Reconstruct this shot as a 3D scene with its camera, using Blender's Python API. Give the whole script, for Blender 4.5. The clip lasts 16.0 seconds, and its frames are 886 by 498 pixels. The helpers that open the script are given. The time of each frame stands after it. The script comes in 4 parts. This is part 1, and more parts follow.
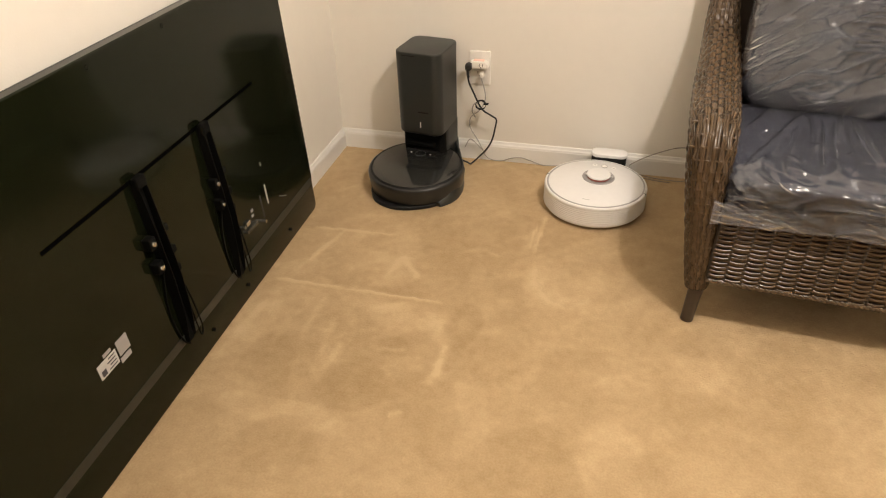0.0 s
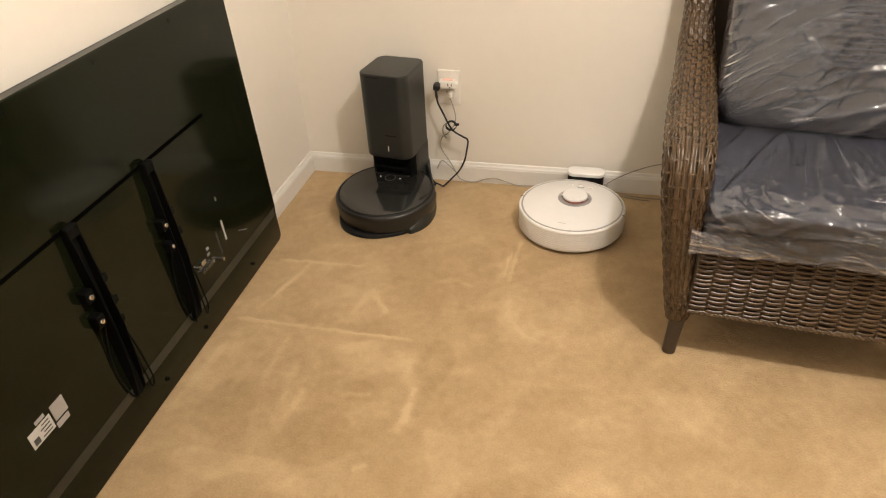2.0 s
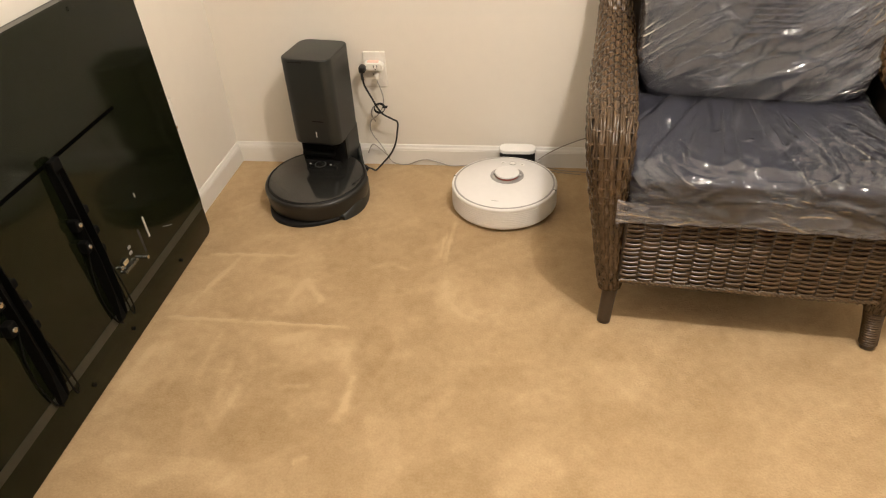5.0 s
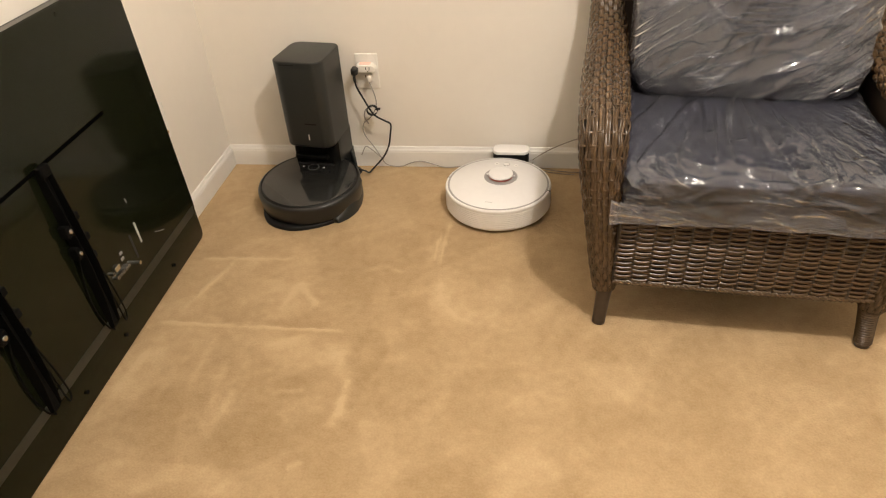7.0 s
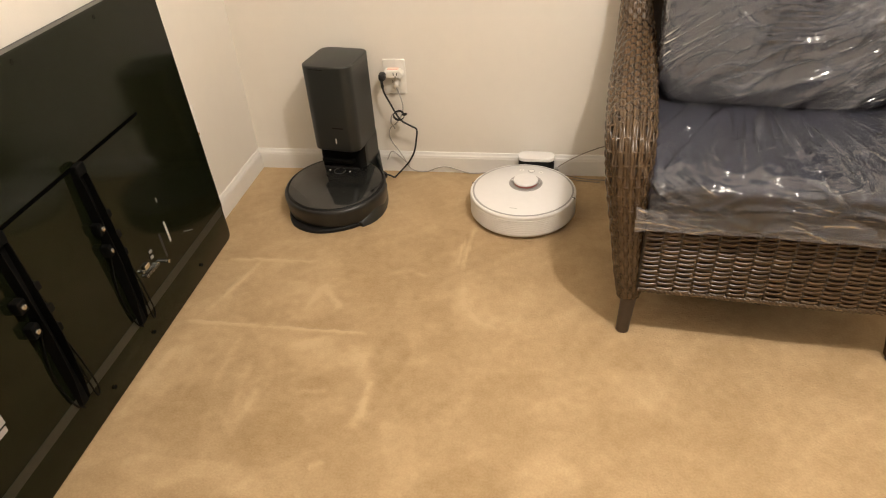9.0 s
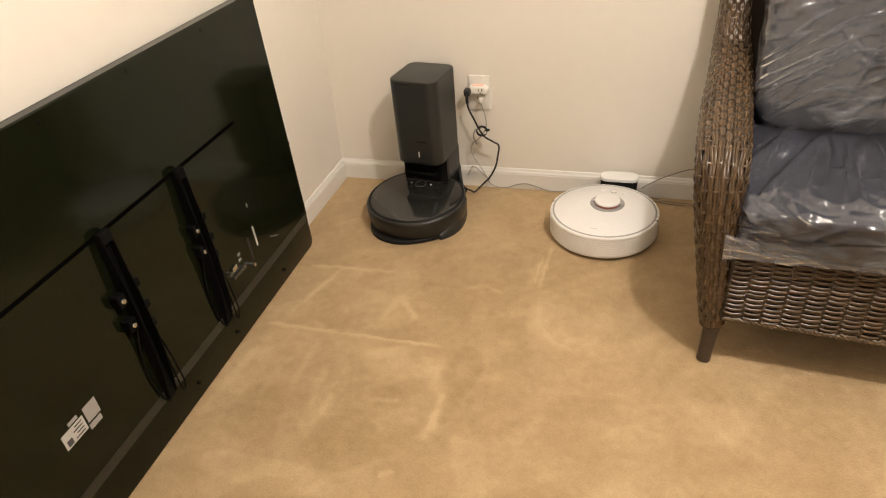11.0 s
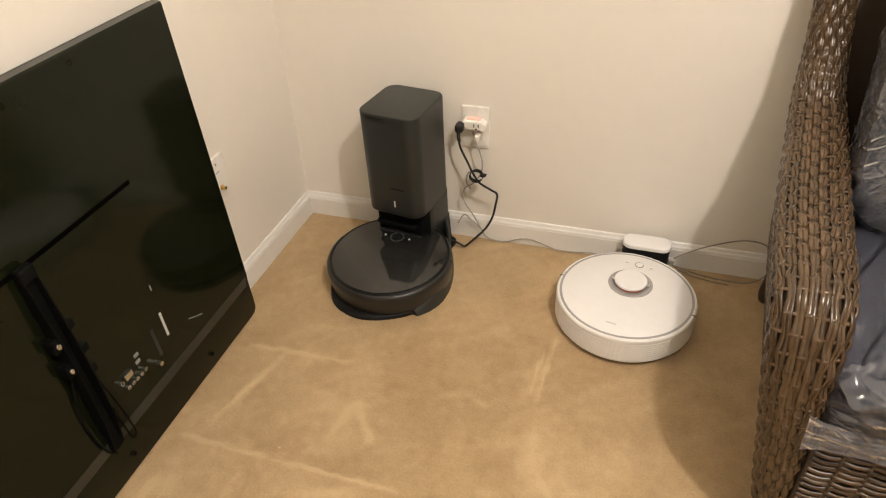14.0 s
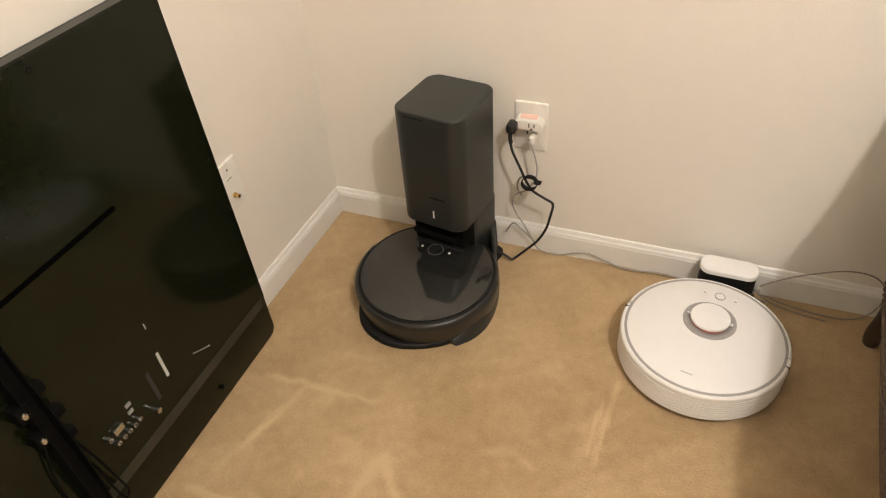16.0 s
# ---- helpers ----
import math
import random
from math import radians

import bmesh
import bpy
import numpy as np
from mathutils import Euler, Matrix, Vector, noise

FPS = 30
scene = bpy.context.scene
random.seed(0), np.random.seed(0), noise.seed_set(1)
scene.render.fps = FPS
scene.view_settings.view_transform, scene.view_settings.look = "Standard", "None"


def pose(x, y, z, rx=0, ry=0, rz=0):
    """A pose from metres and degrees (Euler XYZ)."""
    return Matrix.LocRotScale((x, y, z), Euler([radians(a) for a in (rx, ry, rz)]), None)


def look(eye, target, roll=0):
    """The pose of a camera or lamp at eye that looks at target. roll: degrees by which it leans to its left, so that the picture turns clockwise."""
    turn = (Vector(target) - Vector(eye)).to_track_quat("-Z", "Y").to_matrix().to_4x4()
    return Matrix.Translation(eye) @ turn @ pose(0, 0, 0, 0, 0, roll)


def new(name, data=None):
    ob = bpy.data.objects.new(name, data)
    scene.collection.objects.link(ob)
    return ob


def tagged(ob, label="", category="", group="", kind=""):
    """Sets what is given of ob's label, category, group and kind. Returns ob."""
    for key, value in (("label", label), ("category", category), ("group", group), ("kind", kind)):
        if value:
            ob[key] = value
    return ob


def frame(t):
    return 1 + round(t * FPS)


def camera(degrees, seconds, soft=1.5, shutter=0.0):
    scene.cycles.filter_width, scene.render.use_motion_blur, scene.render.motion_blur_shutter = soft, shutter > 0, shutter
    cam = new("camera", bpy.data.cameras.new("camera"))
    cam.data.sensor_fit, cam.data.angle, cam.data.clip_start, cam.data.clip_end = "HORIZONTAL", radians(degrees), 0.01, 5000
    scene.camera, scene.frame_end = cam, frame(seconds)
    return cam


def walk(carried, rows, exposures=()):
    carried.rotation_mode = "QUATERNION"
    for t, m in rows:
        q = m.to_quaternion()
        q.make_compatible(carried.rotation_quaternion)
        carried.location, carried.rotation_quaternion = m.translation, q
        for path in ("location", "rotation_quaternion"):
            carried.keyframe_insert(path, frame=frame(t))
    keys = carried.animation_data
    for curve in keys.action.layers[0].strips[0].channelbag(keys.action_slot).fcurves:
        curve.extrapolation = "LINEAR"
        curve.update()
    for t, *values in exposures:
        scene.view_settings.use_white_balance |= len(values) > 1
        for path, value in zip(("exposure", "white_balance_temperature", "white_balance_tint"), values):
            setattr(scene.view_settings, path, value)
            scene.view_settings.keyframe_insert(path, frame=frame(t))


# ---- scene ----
cam = camera(66.0, 16.0, soft=1.15)
PATH = [
    (0, (1.034, -2.364, 1.250), (0.613, -0.781, 0.102), -1.51),
    (0.5, (1.088, -2.235, 1.256), (0.694, -0.623, 0.141), -1.56),
    (1, (1.117, -2.160, 1.248), (0.703, -0.555, 0.128), -1.96),
    (1.5, (1.089, -2.185, 1.247), (0.674, -0.589, 0.116), -2.46),
    (2, (1.068, -2.225, 1.255), (0.670, -0.629, 0.118), -2.71),
    (2.5, (1.070, -2.230, 1.246), (0.702, -0.631, 0.102), -2.69),
    (3, (1.076, -2.235, 1.247), (0.754, -0.633, 0.093), -2.51),
    (3.5, (1.099, -2.221, 1.244), (0.817, -0.620, 0.080), -2.46),
    (4, (1.107, -2.208, 1.240), (0.846, -0.610, 0.068), -2.76),
    (6.5, (1.104, -2.206, 1.238), (0.864, -0.611, 0.056), -3.21),
    (7, (1.114, -2.196, 1.240), (0.876, -0.599, 0.058), -3.46),
    (7.5, (1.115, -2.195, 1.238), (0.877, -0.593, 0.065), -3.66),
    (8, (1.110, -2.196, 1.241), (0.866, -0.595, 0.068), -3.65),
    (8.5, (1.116, -2.202, 1.238), (0.845, -0.599, 0.072), -3.89),
    (9, (1.109, -2.208, 1.236), (0.807, -0.606, 0.077), -3.67),
    (9.5, (1.086, -2.215, 1.243), (0.732, -0.620, 0.090), -3.51),
    (10, (1.056, -2.219, 1.241), (0.584, -0.633, 0.119), -4.51),
    (10.2, (1.061, -2.220, 1.247), (0.567, -0.637, 0.134), -4.81),
    (12.5, (1.120, -2.064, 1.239), (0.605, -0.488, 0.122), -4.77),
    (13, (1.054, -1.943, 1.247), (0.542, -0.380, 0.110), -4.50),
    (13.5, (0.994, -1.822, 1.222), (0.509, -0.267, 0.061), -3.77),
    (14, (1.014, -1.635, 1.222), (0.492, -0.123, 0.022), -2.81),
    (14.5, (1.026, -1.508, 1.199), (0.438, -0.042, -0.028), -3.54),
    (15, (0.959, -1.435, 1.195), (0.351, -0.007, -0.066), -4.76),
    (15.5, (0.893, -1.399, 1.196), (0.286, 0.011, -0.087), -4.54),
    (16, (0.911, -1.355, 1.195), (0.302, 0.032, -0.110), -4.17),
]
walk(cam, [(t, look(eye, target, roll)) for t, eye, target, roll in PATH], exposures=[(0, -0.05, 6500, 10), (3.0, -0.03, 6500, 10), (10.2, -0.04, 6500, 10), (13.0, -0.04, 6420, 10), (16.0, -0.08, 6300, 10)])

# ---- light ----
world = bpy.data.worlds.new("world")
scene.world = world
world.use_nodes = True
world.node_tree.nodes["Background"].inputs[0].default_value = (1.0, 0.86, 0.68, 1)
world.node_tree.nodes["Background"].inputs[1].default_value = 0.02
lamp_data = bpy.data.lights.new("ceiling_lamp", "POINT")
lamp_data.energy = 92
lamp_data.color = (1.0, 0.905, 0.80)
lamp_data.shadow_soft_size = 0.045
lamp = new("ceiling_lamp", lamp_data)
lamp.location = (1.58, -1.47, 2.20)


# ---- materials ----
def nodes_of(name):
    m = bpy.data.materials.new(name)
    m.use_nodes = True
    t = m.node_tree
    return m, t.nodes, t.links, t.nodes["Principled BSDF"]


def material(name, color, rough=0.5, metal=0.0, vary=0.12, grain=60.0, bump=0.0, bump_scale=None, island=False, coat=0.0, spec=0.5, stains=3.0):
    """A surface with fine grain and broad unevenness in colour, gloss and relief."""
    m, n, l, b = nodes_of(name)
    geo = n.new("ShaderNodeTexCoord")
    fine = n.new("ShaderNodeTexNoise")
    fine.inputs["Scale"].default_value, fine.inputs["Detail"].default_value = grain, 4
    broad = n.new("ShaderNodeTexNoise")
    broad.inputs["Scale"].default_value, broad.inputs["Detail"].default_value = stains, 3
    for x in (fine, broad):
        l.new(geo.outputs["Object"], x.inputs["Vector"])
    both = n.new("ShaderNodeMath")
    both.operation = "ADD"
    l.new(fine.outputs["Fac"], both.inputs[0])
    l.new(broad.outputs["Fac"], both.inputs[1])
    source = both.outputs[0]
    if island:
        g = n.new("ShaderNodeObjectInfo")
        more = n.new("ShaderNodeMath")
        more.operation = "MULTIPLY_ADD"
        more.inputs[1].default_value = 1.0
        l.new(g.outputs["Random"], more.inputs[0])
        l.new(source, more.inputs[2])
        source = more.outputs[0]
    ramp = n.new("ShaderNodeMapRange")
    ramp.inputs["From Min"].default_value, ramp.inputs["From Max"].default_value = 0.5, 2.3 if island else 1.5
    ramp.inputs["To Min"].default_value, ramp.inputs["To Max"].default_value = 1 - vary, 1 + vary
    l.new(source, ramp.inputs["Value"])
    tint = n.new("ShaderNodeVectorMath")
    tint.operation = "SCALE"
    tint.inputs[0].default_value = color
    l.new(ramp.outputs[0], tint.inputs["Scale"])
    l.new(tint.outputs[0], b.inputs["Base Color"])
    gloss = n.new("ShaderNodeMapRange")
    gloss.inputs["To Min"].default_value, gloss.inputs["To Max"].default_value = rough * 0.85, min(1, rough * 1.15)
    l.new(broad.outputs["Fac"], gloss.inputs["Value"])
    l.new(gloss.outputs[0], b.inputs["Roughness"])
    b.inputs["Metallic"].default_value = metal
    b.inputs["Coat Weight"].default_value = coat
    b.inputs["Specular IOR Level"].default_value = spec
    if bump:
        tex = fine
        if bump_scale:
            tex = n.new("ShaderNodeTexNoise")
            tex.inputs["Scale"].default_value, tex.inputs["Detail"].default_value = bump_scale, 5
            l.new(geo.outputs["Object"], tex.inputs["Vector"])
        bm_ = n.new("ShaderNodeBump")
        bm_.inputs["Strength"].default_value, bm_.inputs["Distance"].default_value = 1.0, bump
        l.new(tex.outputs["Fac"], bm_.inputs["Height"])
        l.new(bm_.outputs[0], b.inputs["Normal"])
    return m


def carpet_material():
    m, n, l, b = nodes_of("cut_pile_carpet")
    co = n.new("ShaderNodeTexCoord")
    lay = n.new("ShaderNodeAttribute")
    lay.attribute_name = "pile_lay"
    tuft = n.new("ShaderNodeTexNoise")
    tuft.inputs["Scale"].default_value, tuft.inputs["Detail"].default_value = 190, 3
    clump = n.new("ShaderNodeTexNoise")
    clump.inputs["Scale"].default_value, clump.inputs["Detail"].default_value = 45, 4
    for x in (tuft, clump):
        l.new(co.outputs["Object"], x.inputs["Vector"])
    k1 = n.new("ShaderNodeMath")
    k1.operation = "MULTIPLY_ADD"
    k1.inputs[1].default_value, k1.inputs[2].default_value = 0.70, -0.02
    l.new(tuft.outputs["Fac"], k1.inputs[0])
    k2 = n.new("ShaderNodeMath")
    k2.operation = "MULTIPLY_ADD"
    k2.inputs[1].default_value = 0.45
    l.new(clump.outputs["Fac"], k2.inputs[0])
    l.new(k1.outputs[0], k2.inputs[2])
    k3 = n.new("ShaderNodeMath")
    k3.operation = "MULTIPLY_ADD"
    k3.inputs[1].default_value = 1.5
    l.new(lay.outputs["Fac"], k3.inputs[0])
    l.new(k2.outputs[0], k3.inputs[2])
    ramp = n.new("ShaderNodeValToRGB")
    e = ramp.color_ramp.elements
    e[0].position, e[0].color = 0.25, (0.246, 0.149, 0.063, 1)
    e[1].position, e[1].color = 1.0, (0.545, 0.400, 0.232, 1)
    half = n.new("ShaderNodeMath")
    half.operation = "MULTIPLY"
    half.inputs[1].default_value = 0.54
    l.new(k3.outputs[0], half.inputs[0])
    l.new(half.outputs[0], ramp.inputs[0])
    l.new(ramp.outputs[0], b.inputs["Base Color"])
    b.inputs["Roughness"].default_value = 0.95
    b.inputs["Specular IOR Level"].default_value = 0.1
    b.inputs["Sheen Weight"].default_value = 0.25
    b.inputs["Sheen Tint"].default_value = (1.0, 0.85, 0.6, 1)
    b.inputs["Sheen Roughness"].default_value = 0.6
    bump = n.new("ShaderNodeBump")
    bump.inputs["Strength"].default_value, bump.inputs["Distance"].default_value = 1.0, 0.0026
    l.new(k2.outputs[0], bump.inputs["Height"])
    l.new(bump.outputs[0], b.inputs["Normal"])
    return m


def plastic_film(name, haze, ior=1.62):
    """Clear crumpled polythene: mostly see-through and smooth, with thin sharp creases and a slight milkiness."""
    m, n, l, b = nodes_of(name)
    out = n["Material Output"]
    co = n.new("ShaderNodeTexCoord")
    run = n.new("ShaderNodeAttribute")
    run.attribute_name = "fold_run"
    swell = n.new("ShaderNodeTexNoise")
    swell.inputs["Scale"].default_value, swell.inputs["Detail"].default_value = 10, 2
    l.new(co.outputs["Object"], swell.inputs["Vector"])
    first = n.new("ShaderNodeMath")
    first.operation = "MULTIPLY"
    first.inputs[1].default_value = 0.0045
    l.new(swell.outputs["Fac"], first.inputs[0])
    height = first.outputs[0]
    # source, scale, half width of a crease, its height, share of the film that has such creases, offset
    for source, size, width, tall, bare, seed in ((run.outputs["Vector"], 1.0, 0.034, 0.0100, 0.38, 0.0), (run.outputs["Vector"], 2.1, 0.050, 0.0085, 0.44, 31.0), (co.outputs["Object"], 8.0, 0.024, 0.0085, 0.50, 12.0), (co.outputs["Object"], 20.0, 0.07, 0.0050, 0.56, 53.0)):
        move = n.new("ShaderNodeVectorMath")
        move.operation = "ADD"
        move.inputs[1].default_value = (seed, seed * 0.7, seed * 0.3)
        l.new(source, move.inputs[0])
        line = n.new("ShaderNodeTexNoise")
        line.inputs["Scale"].default_value, line.inputs["Detail"].default_value, line.inputs["Roughness"].default_value = size, 1.5, 0.4
        l.new(move.outputs[0], line.inputs["Vector"])
        off = n.new("ShaderNodeMath")
        off.operation = "SUBTRACT"
        off.inputs[1].default_value = 0.5
        l.new(line.outputs["Fac"], off.inputs[0])
        side = n.new("ShaderNodeMath")
        side.operation = "ABSOLUTE"
        l.new(off.outputs[0], side.inputs[0])
        crest = n.new("ShaderNodeMapRange")
        crest.inputs["From Min"].default_value, crest.inputs["From Max"].default_value = 0.0, width
        crest.inputs["To Min"].default_value, crest.inputs["To Max"].default_value = tall, 0.0
        l.new(side.outputs[0], crest.inputs["Value"])
        where = n.new("ShaderNodeTexNoise")
        where.inputs["Scale"].default_value = 3.2 + seed * 0.05
        l.new(co.outputs["Object"], where.inputs["Vector"])
        gate = n.new("ShaderNodeMapRange")
        gate.inputs["From Min"].default_value, gate.inputs["From Max"].default_value = bare, bare + 0.12
        l.new(where.outputs["Fac"], gate.inputs["Value"])
        add = n.new("ShaderNodeMath")
        add.operation = "MULTIPLY_ADD"
        l.new(crest.outputs[0], add.inputs[0])
        l.new(gate.outputs[0], add.inputs[1])
        l.new(height, add.inputs[2])
        height = add.outputs[0]
    bump = n.new("ShaderNodeBump")
    bump.inputs["Strength"].default_value, bump.inputs["Distance"].default_value = 1.0, 1.0
    l.new(height, bump.inputs["Height"])
    clear = n.new("ShaderNodeBsdfTransparent")
    clear.inputs[0].default_value = (0.90, 0.92, 0.96, 1)
    milk = n.new("ShaderNodeBsdfDiffuse")
    milk.inputs[0].default_value = (0.57, 0.58, 0.66, 1)
    gloss = n.new("ShaderNodeBsdfGlossy")
    gloss.inputs["Roughness"].default_value = 0.06
    gloss.inputs[0].default_value = (1, 1, 1, 1)
    l.new(bump.outputs[0], gloss.inputs["Normal"])
    body = n.new("ShaderNodeMixShader")
    # where the film is pinched into a crease it lies double and looks milkier
    rise = n.new("ShaderNodeMath")
    rise.operation = "SUBTRACT"
    l.new(height, rise.inputs[0])
    l.new(first.outputs[0], rise.inputs[1])
    veil = n.new("ShaderNodeMath")
    veil.operation, veil.use_clamp = "MULTIPLY_ADD", True
    veil.inputs[1].default_value, veil.inputs[2].default_value = 10.0, haze
    l.new(rise.outputs[0], veil.inputs[0])
    l.new(veil.outputs[0], body.inputs[0])
    l.new(clear.outputs[0], body.inputs[1])
    l.new(milk.outputs[0], body.inputs[2])
    fres = n.new("ShaderNodeFresnel")
    fres.inputs["IOR"].default_value = ior
    l.new(bump.outputs[0], fres.inputs["Normal"])
    mix = n.new("ShaderNodeMixShader")
    l.new(fres.outputs[0], mix.inputs[0])
    l.new(body.outputs[0], mix.inputs[1])
    l.new(gloss.outputs[0], mix.inputs[2])
    l.new(mix.outputs[0], out.inputs["Surface"])
    n.remove(b)
    return m


WALL = material("cream_wall_paint", (0.83, 0.785, 0.71), 0.6, vary=0.02, grain=25, bump=0.0006, bump_scale=220, stains=1.5)
TRIM = material("white_gloss_trim", (0.80, 0.78, 0.74), 0.32, vary=0.03, grain=40, bump=0.0003)
CEIL = material("white_ceiling_paint", (0.82, 0.80, 0.76), 0.8, vary=0.02, bump=0.0008, bump_scale=150)
CARPET = carpet_material()
TV_BLACK = material("glossy_black_plastic", (0.0068, 0.0084, 0.0036), 0.11, vary=0.25, grain=35, stains=4, spec=0.20)
STRIP = material("dull_grey_plastic", (0.022, 0.023, 0.017), 0.5, vary=0.4, grain=60)
TV_EDGE = material("satin_grey_edge", (0.16, 0.16, 0.155), 0.35, vary=0.1)
TV_MATT = material("matt_black_steel", (0.0035, 0.0035, 0.0032), 0.75, vary=0.3, grain=90, bump=0.0004, spec=0.08)
SEAM = material("dead_black_groove", (0.002, 0.002, 0.0018), 0.9, vary=0.1, spec=0.0)
STEEL = material("zinc_plated_steel", (0.62, 0.61, 0.58), 0.25, 1.0, vary=0.1)
GOLD = material("brass_plating", (0.75, 0.52, 0.22), 0.25, 1.0, vary=0.1)
LABEL = material("silver_label", (0.50, 0.50, 0.48), 0.35, vary=0.12, grain=120)
FAINT_INK = material("faded_grey_print", (0.055, 0.055, 0.07), 0.6, vary=0.3)
INK = material("dark_print", (0.035, 0.035, 0.04), 0.6, vary=0.2)
CHAR = material("charcoal_plastic", (0.022, 0.024, 0.022), 0.40, vary=0.12, grain=400, bump=0.00015, stains=5)
CHAR_BODY = material("dark_charcoal_shell", (0.014, 0.0142, 0.013), 0.34, vary=0.12, grain=400, bump=0.0001, stains=5)
CHAR_TOP = material("satin_charcoal_lid", (0.016, 0.016, 0.015), 0.09, vary=0.12, grain=300, stains=5, spec=0.75)
CHAR_DARK = material("dark_rubber", (0.008, 0.008, 0.008), 0.55, vary=0.2, spec=0.25)
DIM_RING = material("dim_grey_ring", (0.075, 0.075, 0.072), 0.3, vary=0.1)
GREY_RING = material("grey_ring", (0.22, 0.22, 0.22), 0.35, vary=0.1)
WHITE = material("white_plastic", (0.85, 0.835, 0.82), 0.22, vary=0.03, grain=50, coat=0.2)
WHITE_MATT = material("white_ribbed_plastic", (0.82, 0.80, 0.77), 0.4, vary=0.04, grain=50)
GREY_TRIM = material("grey_plastic_trim", (0.34, 0.325, 0.315), 0.35, vary=0.08)
ROSE = material("rose_gold_ring", (0.50, 0.17, 0.13), 0.3, 0.4, vary=0.1)
CABLE_BLACK = material("black_cable", (0.012, 0.012, 0.012), 0.45, vary=0.2)
CABLE_GREY = material("grey_white_cable", (0.36, 0.34, 0.31), 0.4, vary=0.1)
CABLE_TAUPE = material("taupe_cable", (0.24, 0.205, 0.175), 0.4, vary=0.15)
PLATE = material("ivory_white_plate", (0.83, 0.80, 0.74), 0.28, vary=0.03)
SLOT = material("dark_slot", (0.02, 0.018, 0.016), 0.7, vary=0.2)
WICKER = material("brown_woven_resin", (0.066, 0.0395, 0.0190), 0.24, vary=0.55, grain=90, bump=0.0005, bump_scale=160, island=True, stains=9, spec=0.6)
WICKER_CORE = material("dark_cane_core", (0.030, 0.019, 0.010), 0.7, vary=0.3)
LEG = material("dark_stained_leg", (0.050, 0.034, 0.022), 0.4, vary=0.3, grain=50, bump=0.0003)
NAVY = material("navy_cushion_fabric", (0.020, 0.021, 0.038), 0.9, vary=0.15, grain=500, bump=0.0006, bump_scale=700)
FILM_SEAT = plastic_film("clear_polythene_seat", 0.038, 1.72)
FILM_BACK = plastic_film("clear_polythene_back", 0.115, 1.75)
FILM_HEM = plastic_film("clear_polythene_doubled", 0.16, 1.3)
glow, gn, gl, gb = nodes_of("red_indicator")
gb.inputs["Base Color"].default_value = (0.78, 0.58, 0.50, 1)
gb.inputs["Emission Color"].default_value = (1.0, 0.22, 0.10, 1)
gb.inputs["Emission Strength"].default_value = 0.12
AMBER = glow


# ---- mesh helpers ----
def part(name, bm, mat, parent=None, label="", smooth=False):
    """Links a bmesh as one mesh object, under a thing or a part."""
    me = bpy.data.meshes.new(name)
    bm.to_mesh(me)
    bm.free()
    if mat:
        me.materials.append(mat)
    if smooth:
        me.polygons.foreach_set("use_smooth", [True] * len(me.polygons))
        me.set_sharp_from_angle(angle=radians(38))
    ob = new(name, me)
    if parent:
        ob.parent = parent
    if label:
        ob["label"] = label
    return ob


def raw(name, verts, faces, mat, parent=None, label="", smooth=True):
    me = bpy.data.meshes.new(name)
    me.from_pydata(verts, [], faces)
    me.materials.append(mat)
    if smooth:
        me.polygons.foreach_set("use_smooth", [True] * len(me.polygons))
    ob = new(name, me)
    if parent:
        ob.parent = parent
    if label:
        ob["label"] = label
    return ob


def thing(name, m, label, category, group="", kind=""):
    ob = new(name)
    ob.matrix_basis = m
    return tagged(ob, label, category, group, kind)


def box(x0, x1, y0, y1, z0, z1, bevel=0.0, seg=2):
    bm = bmesh.new()
    bmesh.ops.create_cube(bm, size=1)
    for v in bm.verts:
        v.co = Vector((x0 + (v.co.x + 0.5) * (x1 - x0), y0 + (v.co.y + 0.5) * (y1 - y0), z0 + (v.co.z + 0.5) * (z1 - z0)))
    if bevel:
        bmesh.ops.bevel(bm, geom=bm.edges[:], offset=bevel, segments=seg, affect="EDGES", profile=0.5)
    return bm


def prism(outline, z0, z1, bevel=0.0, seg=3, top_only=False):
    """A solid with that outline in x and y, from z0 to z1."""
    bm = bmesh.new()
    low = [bm.verts.new((x, y, z0)) for x, y in outline]
    f = bm.faces.new(low)
    r = bmesh.ops.extrude_face_region(bm, geom=[f])
    for v in r["geom"]:
        if isinstance(v, bmesh.types.BMVert):
            v.co.z = z1
    bmesh.ops.recalc_face_normals(bm, faces=bm.faces[:])
    if bevel:
        edges = [e for e in bm.edges if abs(e.verts[0].co.z - e.verts[1].co.z) < 1e-6 and (e.verts[0].co.z > (z0 + z1) / 2 or not top_only)]
        bmesh.ops.bevel(bm, geom=edges, offset=bevel, segments=seg, affect="EDGES", profile=0.5)
    return bm


def lathe(profile, n=64, x=0.0, y=0.0, caps=True):
    """A turned solid: profile rows of (radius, height)."""
    bm = bmesh.new()
    rings = [[bm.verts.new((x + r * math.cos(2 * math.pi * k / n), y + r * math.sin(2 * math.pi * k / n), z)) for k in range(n)] for r, z in profile]
    for a, b in zip(rings, rings[1:]):
        for k in range(n):
            bm.faces.new((a[k], a[(k + 1) % n], b[(k + 1) % n], b[k]))
    if caps:
        bm.faces.new(rings[0][::-1])
        bm.faces.new(rings[-1])
    bmesh.ops.recalc_face_normals(bm, faces=bm.faces[:])
    return bm


